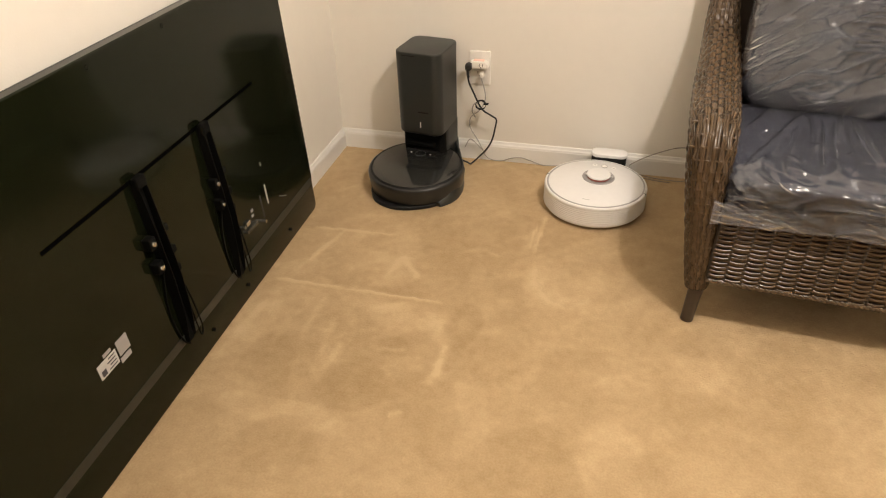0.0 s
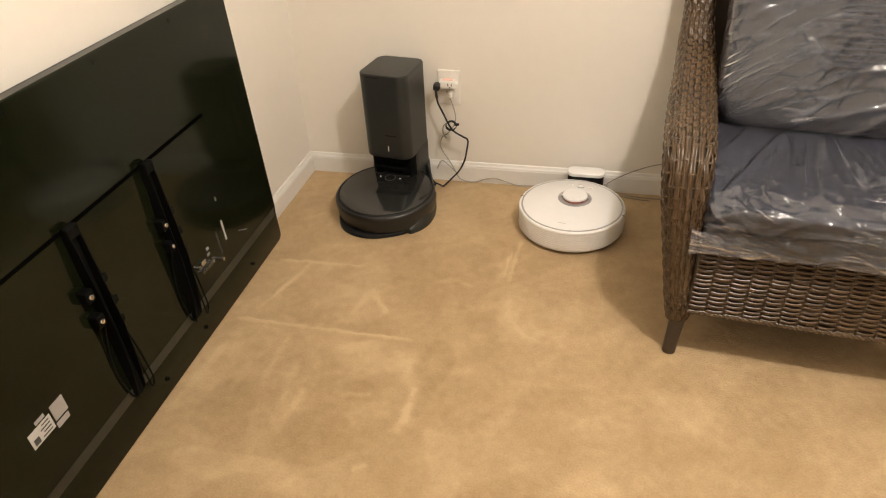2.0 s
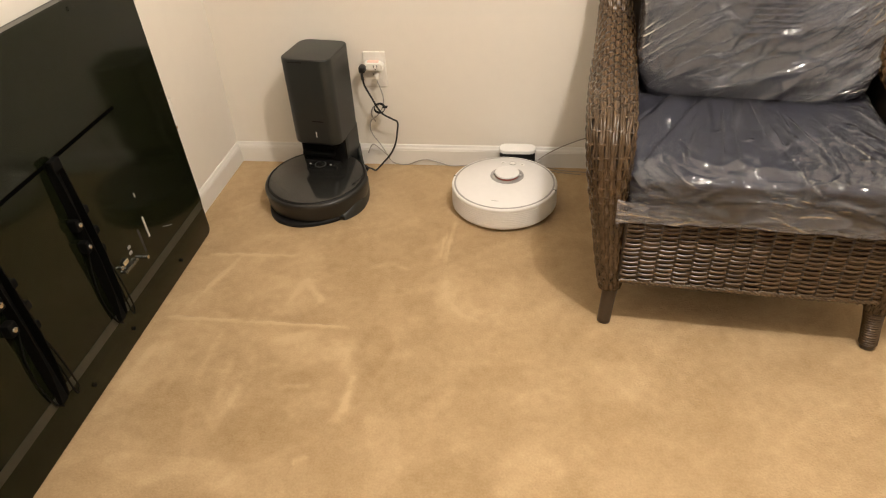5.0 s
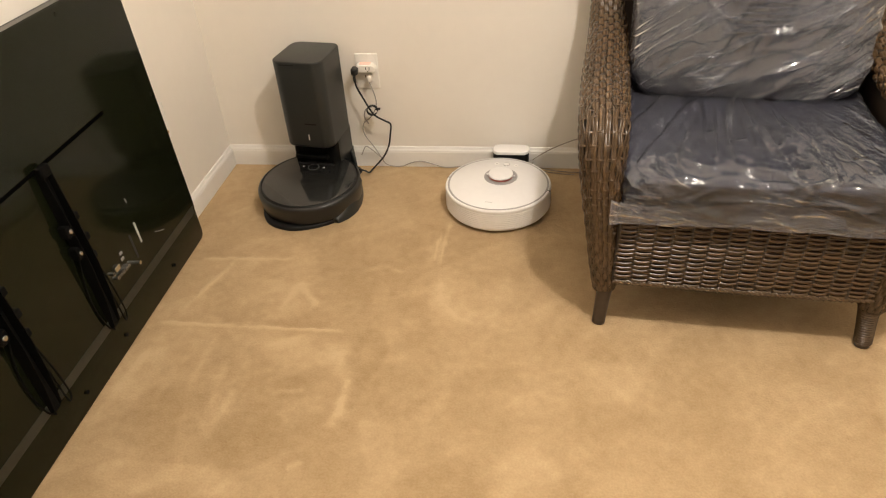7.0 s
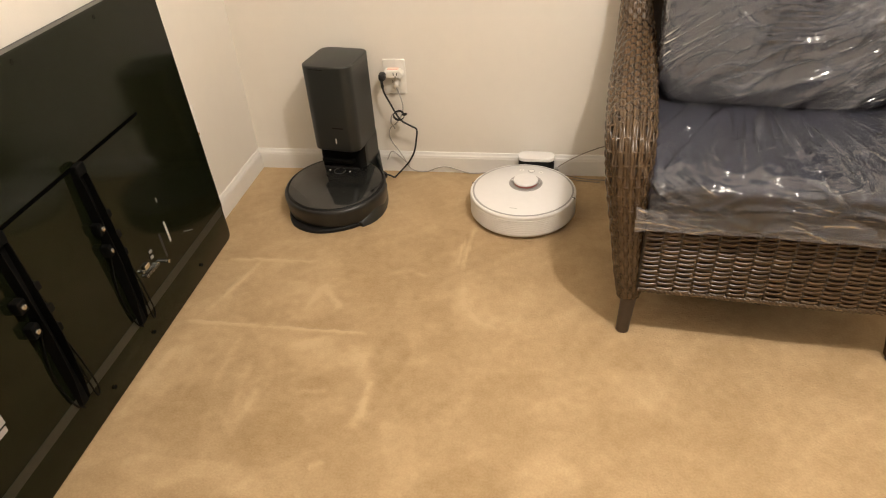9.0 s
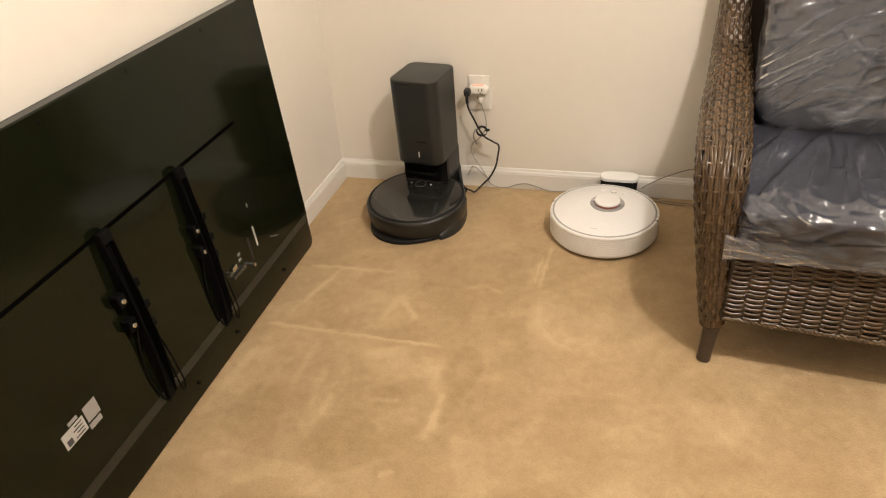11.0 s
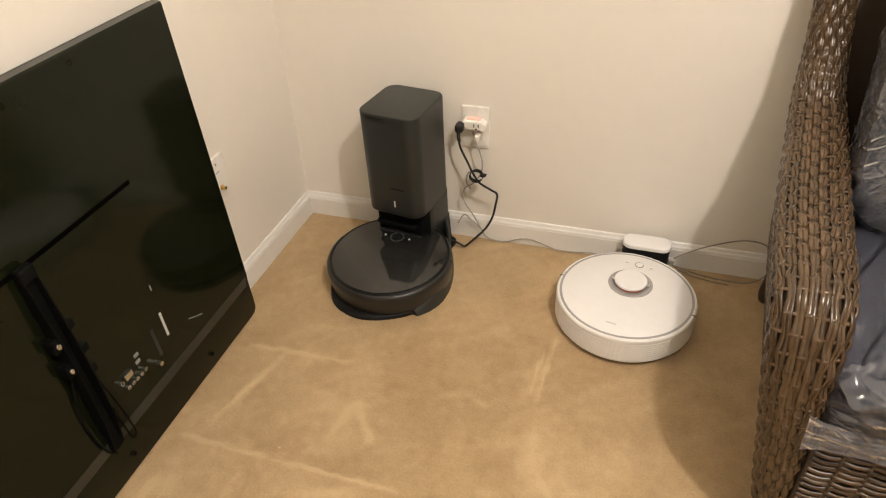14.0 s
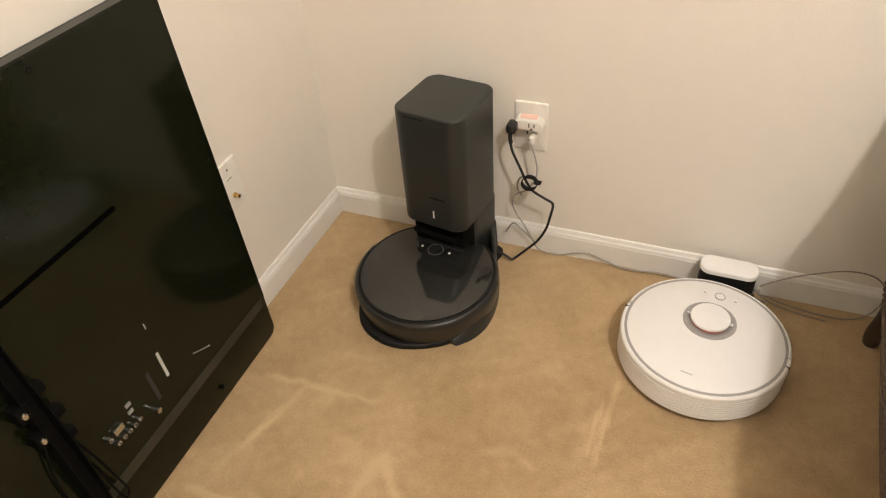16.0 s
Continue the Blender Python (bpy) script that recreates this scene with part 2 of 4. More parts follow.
def round_rect(x0, x1, y0, y1, r, n=8):
    pts = []
    for cx, cy, a0 in ((x1 - r, y1 - r, 0), (x0 + r, y1 - r, 90), (x0 + r, y0 + r, 180), (x1 - r, y0 + r, 270)):
        for k in range(n + 1):
            a = radians(a0 + 90 * k / n)
            pts.append((cx + r * math.cos(a), cy + r * math.sin(a)))
    return pts


def spline(points, n=10):
    """A smooth line through the points (Catmull-Rom)."""
    p = [np.array(q, float) for q in points]
    p = [2 * p[0] - p[1]] + p + [2 * p[-1] - p[-2]]
    out = []
    for i in range(1, len(p) - 2):
        for k in range(n):
            t = k / n
            out.append(0.5 * (2 * p[i] + (p[i + 1] - p[i - 1]) * t + (2 * p[i - 1] - 5 * p[i] + 4 * p[i + 1] - p[i + 2]) * t * t
                              + (3 * p[i] - p[i - 1] - 3 * p[i + 1] + p[i + 2]) * t ** 3))
    out.append(p[-2])
    return np.array(out)


def tube(verts, faces, pts, r, n=6, flat=1.0, up=None, closed=False):
    """Adds a strand of radius r along pts; flat squeezes it along the direction up."""
    pts = np.asarray(pts, float)
    m = len(pts)
    tan = np.roll(pts, -1, 0) - np.roll(pts, 1, 0) if closed else np.gradient(pts, axis=0)
    tan /= np.linalg.norm(tan, axis=1)[:, None] + 1e-12
    base = len(verts)
    ref = np.array(up, float) if up is not None else np.array((0.31, 0.17, 0.93))
    if np.ndim(ref) == 1:
        ref = np.repeat(ref[None], m, 0)
    a = np.cross(tan, ref)
    a /= np.linalg.norm(a, axis=1)[:, None] + 1e-9
    b = np.cross(a, tan)
    rr = np.broadcast_to(np.asarray(r, float), (m,))
    ang = 2 * np.pi * np.arange(n) / n
    ring = pts[:, None] + rr[:, None, None] * (np.cos(ang)[None, :, None] * a[:, None] + flat * np.sin(ang)[None, :, None] * b[:, None])
    verts.extend(map(tuple, ring.reshape(-1, 3)))
    for i in range(m if closed else m - 1):
        j = (i + 1) % m
        for k in range(n):
            q = (k + 1) % n
            faces.append((base + i * n + k, base + i * n + q, base + j * n + q, base + j * n + k))
    if not closed:
        faces.append(tuple(base + k for k in range(n))[::-1])
        faces.append(tuple(base + (m - 1) * n + k for k in range(n)))


def cord(name, points, r, mat, parent=None, label="", n=8, steps=10):
    v, f = [], []
    tube(v, f, spline(points, steps), r, n)
    return raw(name, v, f, mat, parent, label)


def pillow(n, power):
    """Unit shape of a stuffed cushion: a finely cut cube drawn towards a rounded block. Returns points (-1 to 1) and faces."""
    index, pts, faces = {}, [], []
    def at(p):
        key = tuple(round(c * n) for c in p)
        if key not in index:
            index[key] = len(pts)
            q = np.array(p, float)
            pts.append(q / (np.sum(np.abs(q) ** power) ** (1 / power)))
        return index[key]
    for axis in range(3):
        for side in (-1, 1):
            for i in range(-n, n, 2):
                for j in range(-n, n, 2):
                    quad = []
                    for di, dj in ((0, 0), (2, 0), (2, 2), (0, 2)):
                        p = [0, 0, 0]
                        p[axis], p[(axis + 1) % 3], p[(axis + 2) % 3] = side, (i + di) / n, (j + dj) / n
                        quad.append(at(p))
                    faces.append(quad if side > 0 else quad[::-1])
    return np.array(pts), faces


# ---- the room ----
ROOM_X, ROOM_Y, ROOM_Z = 3.9, -4.1, 2.44


def wall(name, x0, x1, y0, y1, label):
    return tagged(part(name, box(x0, x1, y0, y1, -0.05, ROOM_Z), WALL), label, "wall", kind="structure")


wall("wall_north", -0.12, ROOM_X + 0.12, 0, 0.12, "smooth cream-painted wall behind the robot vacuums")
wall("wall_west", -0.12, 0, ROOM_Y, 0, "smooth cream-painted side wall behind the television")
wall("wall_east", ROOM_X, ROOM_X + 0.12, ROOM_Y, 0, "plain cream-painted wall closing the room")
wall("wall_south", -0.12, ROOM_X + 0.12, ROOM_Y - 0.12, ROOM_Y, "plain cream-painted wall closing the room")
tagged(part("ceiling", box(-0.12, ROOM_X + 0.12, ROOM_Y - 0.12, 0.12, ROOM_Z, ROOM_Z + 0.1), CEIL), "plain white painted ceiling", "ceiling", kind="structure")

# marks where something lay on the pile, as line segments in plan, with their strength
# start, end, strength, breadth
LINES = [((0.125, -0.605), (0.410, -0.597), 0.85, 0.006), ((0.125, -0.899), (0.649, -0.904), 1.0, 0.006), ((0.230, -0.613), (0.158, -0.853), 0.75, 0.007),
         ((0.872, -0.380), (0.860, -0.597), 0.95, 0.0055), ((0.691, -1.068), (0.691, -1.189), 0.7, 0.009), ((0.461, -0.704), (0.541, -0.812), 0.8, 0.012), ((0.461, -0.720), (0.440, -0.830), 0.55, 0.011), ((0.851, -0.430), (0.842, -0.580), 0.7, 0.0045), ((0.612, -1.336), (0.645, -1.318), 0.6, 0.008), ((0.694, -1.122), (0.678, -1.224), 0.6, 0.010), ((0.361, -1.031), (0.375, -1.179), 0.4, 0.012),
         ((0.136, -0.992), (0.112, -1.272), 0.4, 0.012), ((0.873, -0.640), (0.877, -0.738), 0.22, 0.008), ((0.877, -0.738), (0.926, -0.829), 0.3, 0.008), ((0.926, -0.829), (0.990, -0.855), 0.4, 0.009), ((0.990, -0.855), (1.056, -0.798), 0.35, 0.010),
         ((0.642, -0.644), (0.698, -0.612), 0.4, 0.010), ((0.698, -0.612), (0.758, -0.648), 0.4, 0.010), ((0.601, -0.950), (0.659, -0.995), 0.4, 0.010), ((0.659, -0.995), (0.663, -1.068), 0.4, 0.010), ((0.493, -1.125), (0.595, -1.118), 0.4, 0.008),
         ((0.300, -0.938), (0.295, -1.117), 0.35, 0.010), ((0.413, -1.118), (0.408, -1.286), 0.35, 0.010), ((1.224, -0.932), (1.372, -1.105), 0.3, 0.02)]
# brushed areas: middle, half width, half depth, lighter or darker
AREAS = [((0.560, -0.985), 0.10, 0.06, 0.11), ((0.976, -0.718), 0.10, 0.12, 0.06), ((0.395, -0.775), 0.18, 0.08, 0.05), ((0.663, -0.52), 0.14, 0.10, -0.06), ((0.506, -1.107), 0.10, 0.04, -0.08), ((1.284, -1.03), 0.10, 0.06, 0.06),
         ((0.307, -0.416), 0.10, 0.06, -0.04), ((0.141, -1.055), 0.06, 0.11, 0.10), ((0.36, -1.39), 0.16, 0.05, 0.09), ((1.13, -1.10), 0.08, 0.07, 0.06), ((0.790, -0.48), 0.05, 0.09, -0.06), ((0.803, -1.10), 0.11, 0.09, -0.07),
         ((0.252, -1.21), 0.07, 0.09, -0.07), ((0.722, -0.985), 0.05, 0.09, -0.07), ((0.500, -1.26), 0.09, 0.07, -0.07), ((0.963, -1.34), 0.10, 0.06, -0.05), ((1.128, -1.34), 0.07, 0.10, 0.06), ((0.36, -1.03), 0.11, 0.05, -0.05),
         ((0.40, -1.11), 0.03, 0.12, 0.08), ((0.92, -0.93), 0.12, 0.06, -0.03), ((0.60, -0.70), 0.10, 0.07, -0.05), ((1.45, -1.22), 0.16, 0.10, -0.03), ((0.78, -1.30), 0.06, 0.12, 0.05)]


def build_carpet():
    fine_x = np.concatenate([np.arange(0, 2.2, 0.0065), np.arange(2.2, ROOM_X + 0.05, 0.06)])
    fine_y = np.concatenate([-np.arange(0, 1.8, 0.0065), -np.arange(1.8, -ROOM_Y + 0.05, 0.06)])
    verts, lay = [], []
    for y in fine_y:
        for x in fine_x:
            v = Vector((x, y, 0))
            w = noise.noise_vector(v * 7.0)
            q = Vector((x + w.x * 0.045, y + w.y * 0.045, 0.3))
            strokes = noise.noise(Vector((q.x * 5.0 + q.y * 2.0, q.y * 4.2 - q.x, 1.7)))
            patch = noise.noise(q * 10.0)
            streak = noise.noise(Vector(((x * 0.8 + y * 0.6) * 7, (x * 0.6 - y * 0.8) * 26, 4.0)))
            dab = noise.noise(Vector((q.x * 26 - q.y * 9, q.y * 17 + q.x * 8, 9.2)))
            speck = noise.noise(v * 45)
            near = max(0.0, 1 - abs(y + 0.8) / 1.5)
            crisp = lambda c, k: math.tanh(c * k)
            a = 0.034 * crisp(strokes - 0.05, 13) + 0.024 * crisp(patch, 11) + 0.015 * crisp(dab, 13) + 0.06 * max(0.0, streak) ** 1.3 * 2 + 0.045 * speck
            a *= 0.5 + 0.6 * near
            h = 0.0018 * noise.noise(v * 22) + 0.0012 * noise.noise(v * 60) + 0.0012 * strokes
            for (cx, cy), rx, ry, s in AREAS:
                d = math.hypot((x - cx + w.x * 0.03) / rx, (y - cy + w.y * 0.03) / ry)
                if d < 1.4:
                    a += s * max(0.0, min(1.0, (1.2 - d) * 4.0)) * (0.9 + 0.8 * patch) * 1.2
            for (ax, ay), (bx, by), s, wd in LINES:
                dx, dy = bx - ax, by - ay
                ln = math.hypot(dx, dy)
                t = ((x - ax) * dx + (y - ay) * dy) / (ln * ln)
                if -0.25 < t < 1.25:
                    side = ((x - ax) * dy - (y - ay) * dx) / ln + 0.006 * noise.noise(v * 30)
                    if abs(side) < 0.06:
                        fade = max(0.0, min(1.0, (0.5 - abs(t - 0.5)) * 7 + 0.3)) * (0.65 + 0.6 * noise.noise(v * 13))
                        h += 0.0045 * s * fade * (math.exp(-(side / wd) ** 2) - 0.9 * math.exp(-((side + 2.2 * wd) / (1.3 * wd)) ** 2))
                        a += 0.46 * s * fade * math.exp(-(side / wd) ** 2)
            d = math.hypot(x - 0.71, y + 1.55)
            h += -0.004 * math.exp(-(d / 0.02) ** 2)
            edge = min(x, -y)
            verts.append((x, y, h * min(1.0, max(0.1, edge / 0.05))))
            lay.append(0.5 + a * 1.5)
    nx, ny = len(fine_x), len(fine_y)
    faces = [(j * nx + i, (j + 1) * nx + i, (j + 1) * nx + i + 1, j * nx + i + 1) for j in range(ny - 1) for i in range(nx - 1)]
    ob = raw("floor", verts, faces, CARPET)
    at = ob.data.attributes.new("pile_lay", "FLOAT", "POINT")
    at.data.foreach_set("value", lay)
    return tagged(ob, "tan cut-pile carpet with brushed and dented marks", "carpet", kind="structure")


build_carpet()

PROFILE = [(0, -0.01), (0.0125, -0.01), (0.0125, 0.058), (0.0112, 0.060), (0.0112, 0.063), (0.010, 0.066), (0.0075, 0.069), (0.006, 0.073), (0.005, 0.076), (0.003, 0.078), (0, 0.078)]


def baseboard(name, a, b, inward):
    bm = bmesh.new()
    ends = []
    for p in (a, b):
        ends.append([bm.verts.new((p[0] + inward[0] * d, p[1] + inward[1] * d, z)) for d, z in PROFILE])
    for i in range(len(PROFILE) - 1):
        bm.faces.new((ends[0][i], ends[1][i], ends[1][i + 1], ends[0][i + 1]))
    bm.faces.new(ends[0])
    bm.faces.new(ends[1][::-1])
    bmesh.ops.recalc_face_normals(bm, faces=bm.faces[:])
    return tagged(part(name, bm, TRIM), "white painted moulded baseboard along the wall", "baseboard", kind="structure")


baseboard("baseboard_north", (0, 0), (ROOM_X, 0), (0, -1))
baseboard("baseboard_west", (0, -0.0125), (0, ROOM_Y), (1, 0))
baseboard("baseboard_east", (ROOM_X, -0.0125), (ROOM_X, ROOM_Y), (-1, 0))
baseboard("baseboard_south", (0.0125, ROOM_Y), (ROOM_X - 0.0125, ROOM_Y), (0, 1))


# ---- the television, screen to the wall ----
# local frame: x along its width towards the corner, which is the end at 0; y up, z out of its back
TV_W, TV_H = 1.45, 0.826
tv_x = Vector((-0.0137, 1, 0)).normalized()
tv_up = Vector((-0.0379, 0, 1)).normalized()
tv_out = tv_x.cross(tv_up).normalized()
tv_up = tv_out.cross(tv_x).normalized()
TV_M = Matrix.Translation((0.0765, -0.474, 0.0)) @ Matrix((tv_x, tv_up, tv_out)).transposed().to_4x4()


def build_tv():
    tv = thing("television", TV_M, "large television on carpet with its glossy black back turned out", "television")
    # distances below are counted from the corner end
    flip_box = lambda x0, x1, *rest: box(-x1, -x0, *rest)
    flip_lathe = lambda profile, n, x, y: lathe(profile, n, -x, y)
    flip_cord = lambda name, points, *rest: cord(name, [(-p[0], p[1], p[2]) for p in points], *rest)
    # upper shell of the back, with the slanted step above the foot band
    part("screen_frame", prism(round_rect(-TV_W + 0.001, -0.001, 0.001, TV_H - 0.001, 0.022), -0.024, -0.0235, 0.0), TV_EDGE, tv, "thin satin grey edge", True)
    part("lower_back", prism(round_rect(-TV_W + 0.010, -0.010, 0.002, 0.130, 0.024), -0.024, 0.001, 0.003), TV_BLACK, tv, smooth=True)
    bm = bmesh.new()
    prof = [(0.096, 0.001), (0.126, 0.0045), (TV_H - 0.005, 0.0045), (TV_H - 0.002, 0.0015), (TV_H - 0.002, -0.023), (0.094, -0.023)]
    rings = []
    for x, s in ((0.003, 0.024), (0.008, 0.010), (0.014, 0.0), (TV_W - 0.014, 0.0), (TV_W - 0.008, 0.010), (TV_W - 0.003, 0.024)):
        rings.append([bm.verts.new((-x, y, z - (s if z > -0.02 else 0))) for y, z in prof])
    for a, b in zip(rings, rings[1:]):
        for i in range(len(prof)):
            bm.faces.new((a[i], a[(i + 1) % len(prof)], b[(i + 1) % len(prof)], b[i]))
    bm.faces.new(rings[0])
    bm.faces.new(rings[-1][::-1])
    bmesh.ops.recalc_face_normals(bm, faces=bm.faces[:])
    part("back_cover", bm, TV_BLACK, tv, "glossy black back cover")
    part("seam", flip_box(0.262, 1.100, 0.549, 0.5580, 0.003, 0.0054, 0.0), SEAM, tv, "dark horizontal seam")
    for x, y in ((0.286, 0.803), (0.578, 0.805), (0.835, 0.804), (1.09, 0.80), (0.032, 0.50), (0.22, 0.042), (0.72, 0.045), (0.52, 0.043)):
        part("screw_hole", flip_lathe([(0.0045, 0.001), (0.0055, 0.0046), (0.0035, 0.0052), (0.003, 0.0042)], 14, x, y), TV_MATT, tv)

    for x in (0.548, 0.820):
        # steel mounting rail with hook, folded flanges, tilt plate, bolts and cord
        rail = part("mounting_rail", flip_box(x - 0.013, x + 0.013, 0.10, 0.555, 0.0045, 0.011, 0.001), TV_MATT, tv, "matt black steel mounting rail")
        for s in (-1, 1):
            bm = prism([(0.10, 0.0), (0.555, 0.0), (0.56, 0.010), (0.53, 0.020), (0.42, 0.026), (0.30, 0.030), (0.19, 0.024), (0.11, 0.012)], 0, 0.0022)
            m = Matrix(((0, 0, 1, -x + s * 0.0135 - 0.001), (1, 0, 0, 0), (0, 1, 0, 0.005), (0, 0, 0, 1)))
            bm.transform(m)
            part("flange", bm, TV_MATT, rail)
        part("hook", flip_box(x - 0.016, x + 0.016, 0.535, 0.563, 0.010, 0.026, 0.004), TV_MATT, rail)
        for y in ((0.403, 0.343) if x < 0.6 else (0.410, 0.346)):
            bx = x + (0.017 if x < 0.6 else 0.031)
            part("tilt_plate", flip_box(bx - 0.013, bx + 0.011, y - 0.015, y + 0.015, 0.0045, 0.0265, 0.003), TV_MATT, rail)
            b_ = flip_lathe([(0.0066, 0.024), (0.0066, 0.0285), (0.0056, 0.0305), (0.004, 0.0312), (0.001, 0.0315)], 18, bx, y)
            part("bolt", b_, STEEL, rail, "shiny steel bolt", True)
        for y, w in ((0.41, 0.010), (0.35, 0.014), (0.30, 0.010)):
            part("tilt_knob", flip_box(x - 0.021 - w, x - 0.013, y, y + 0.020, 0.010, 0.028, 0.003), TV_MATT, rail)
        flip_cord("pull_cord", [(x - 0.018, 0.30, 0.022), (x - 0.030, 0.22, 0.024), (x - 0.042, 0.13, 0.020), (x - 0.046, 0.095, 0.014), (x - 0.036, 0.088, 0.014), (x - 0.028, 0.12, 0.018), (x - 0.022, 0.20, 0.022)], 0.0021, TV_MATT, rail)
        flip_cord("pull_cord", [(x + 0.014, 0.33, 0.014), (x + 0.032, 0.26, 0.010), (x + 0.036, 0.19, 0.008), (x + 0.025, 0.12, 0.009), (x + 0.008, 0.095, 0.010)], 0.0021, TV_MATT, rail)

    # connector field
    for x, y in ((0.468, 0.191), (0.454, 0.191), (0.441, 0.190), (0.427, 0.189), (0.414, 0.190), (0.478, 0.212)):
        jack = part("jack", flip_lathe([(0.0048, 0.005), (0.0048, 0.013), (0.0038, 0.013), (0.0034, 0.009)], 14, x, y), STEEL, tv, "round metal socket", True)
        part("pin", flip_lathe([(0.0018, 0.009), (0.0018, 0.011)], 8, x, y), INK, jack)
    part("port", flip_box(0.444, 0.466, 0.206, 0.219, 0.005, 0.0115, 0.001), STEEL, tv, "metal input port")
    part("port", flip_box(0.413, 0.425, 0.212, 0.220, 0.005, 0.0075, 0.0005), GREY_RING, tv)
    part("port", flip_box(0.411, 0.423, 0.228, 0.236, 0.005, 0.0075, 0.0005), GREY_RING, tv)
    part("aerial_socket", flip_lathe([(0.0055, 0.005), (0.0055, 0.022), (0.004, 0.022)], 14, 0.380, 0.174), STEEL, tv, "threaded steel aerial socket", True)
    part("label_strip", flip_box(0.317, 0.323, 0.199, 0.262, 0.0045, 0.0062), LABEL, tv, "narrow white label")
    part("button", flip_box(0.315, 0.3165, 0.322, 0.335, 0.0045, 0.0062), LABEL, tv)
    part("vent_slot", flip_box(0.352, 0.361, 0.173, 0.247, 0.0035, 0.0048, 0.0005), SLOT, tv)
    part("cable_recess", flip_box(0.225, 0.325, 0.140, 0.180, 0.0035, 0.0047, 0.0005), TV_BLACK, tv)
    flip_cord("catch", [(0.250, 0.184, 0.0058), (0.228, 0.172, 0.0058), (0.207, 0.162, 0.0058)], 0.0011, GREY_RING, tv)
    bm = prism([(0.098, 0.0030), (0.127, 0.0062), (0.127, 0.0040), (0.098, 0.0008)], 0, TV_W - 0.05)
    bm.transform(Matrix(((0, 0, -1, -0.025), (1, 0, 0, 0), (0, 1, 0, 0), (0, 0, 0, 1))))
    part("step_strip", bm, STRIP, tv, "dull dark grey slanted strip")
    # rating labels with unreadable print as bars
    sticker = part("sticker", flip_box(1.038, 1.098, 0.232, 0.268, 0.0045, 0.0056), LABEL, tv, "white and silver rating label")
    part("print", flip_box(1.078, 1.092, 0.236, 0.250, 0.0056, 0.0062), INK, sticker)
    for k in range(4):
        part("print", flip_box(1.044, 1.070 - 0.006 * (k % 2), 0.237 + k * 0.008, 0.2395 + k * 0.008, 0.0056, 0.0062), INK, sticker)
    part("sticker", flip_box(0.996, 1.032, 0.240, 0.278, 0.0045, 0.0056), GREY_TRIM, tv, "silver rating label")
    part("sticker", flip_box(1.000, 1.034, 0.222, 0.235, 0.0045, 0.0056), GREY_TRIM, tv)
    part("sticker", flip_box(1.048, 1.073, 0.272, 0.280, 0.0045, 0.0056), GREY_TRIM, tv)
    return tv


build_tv()


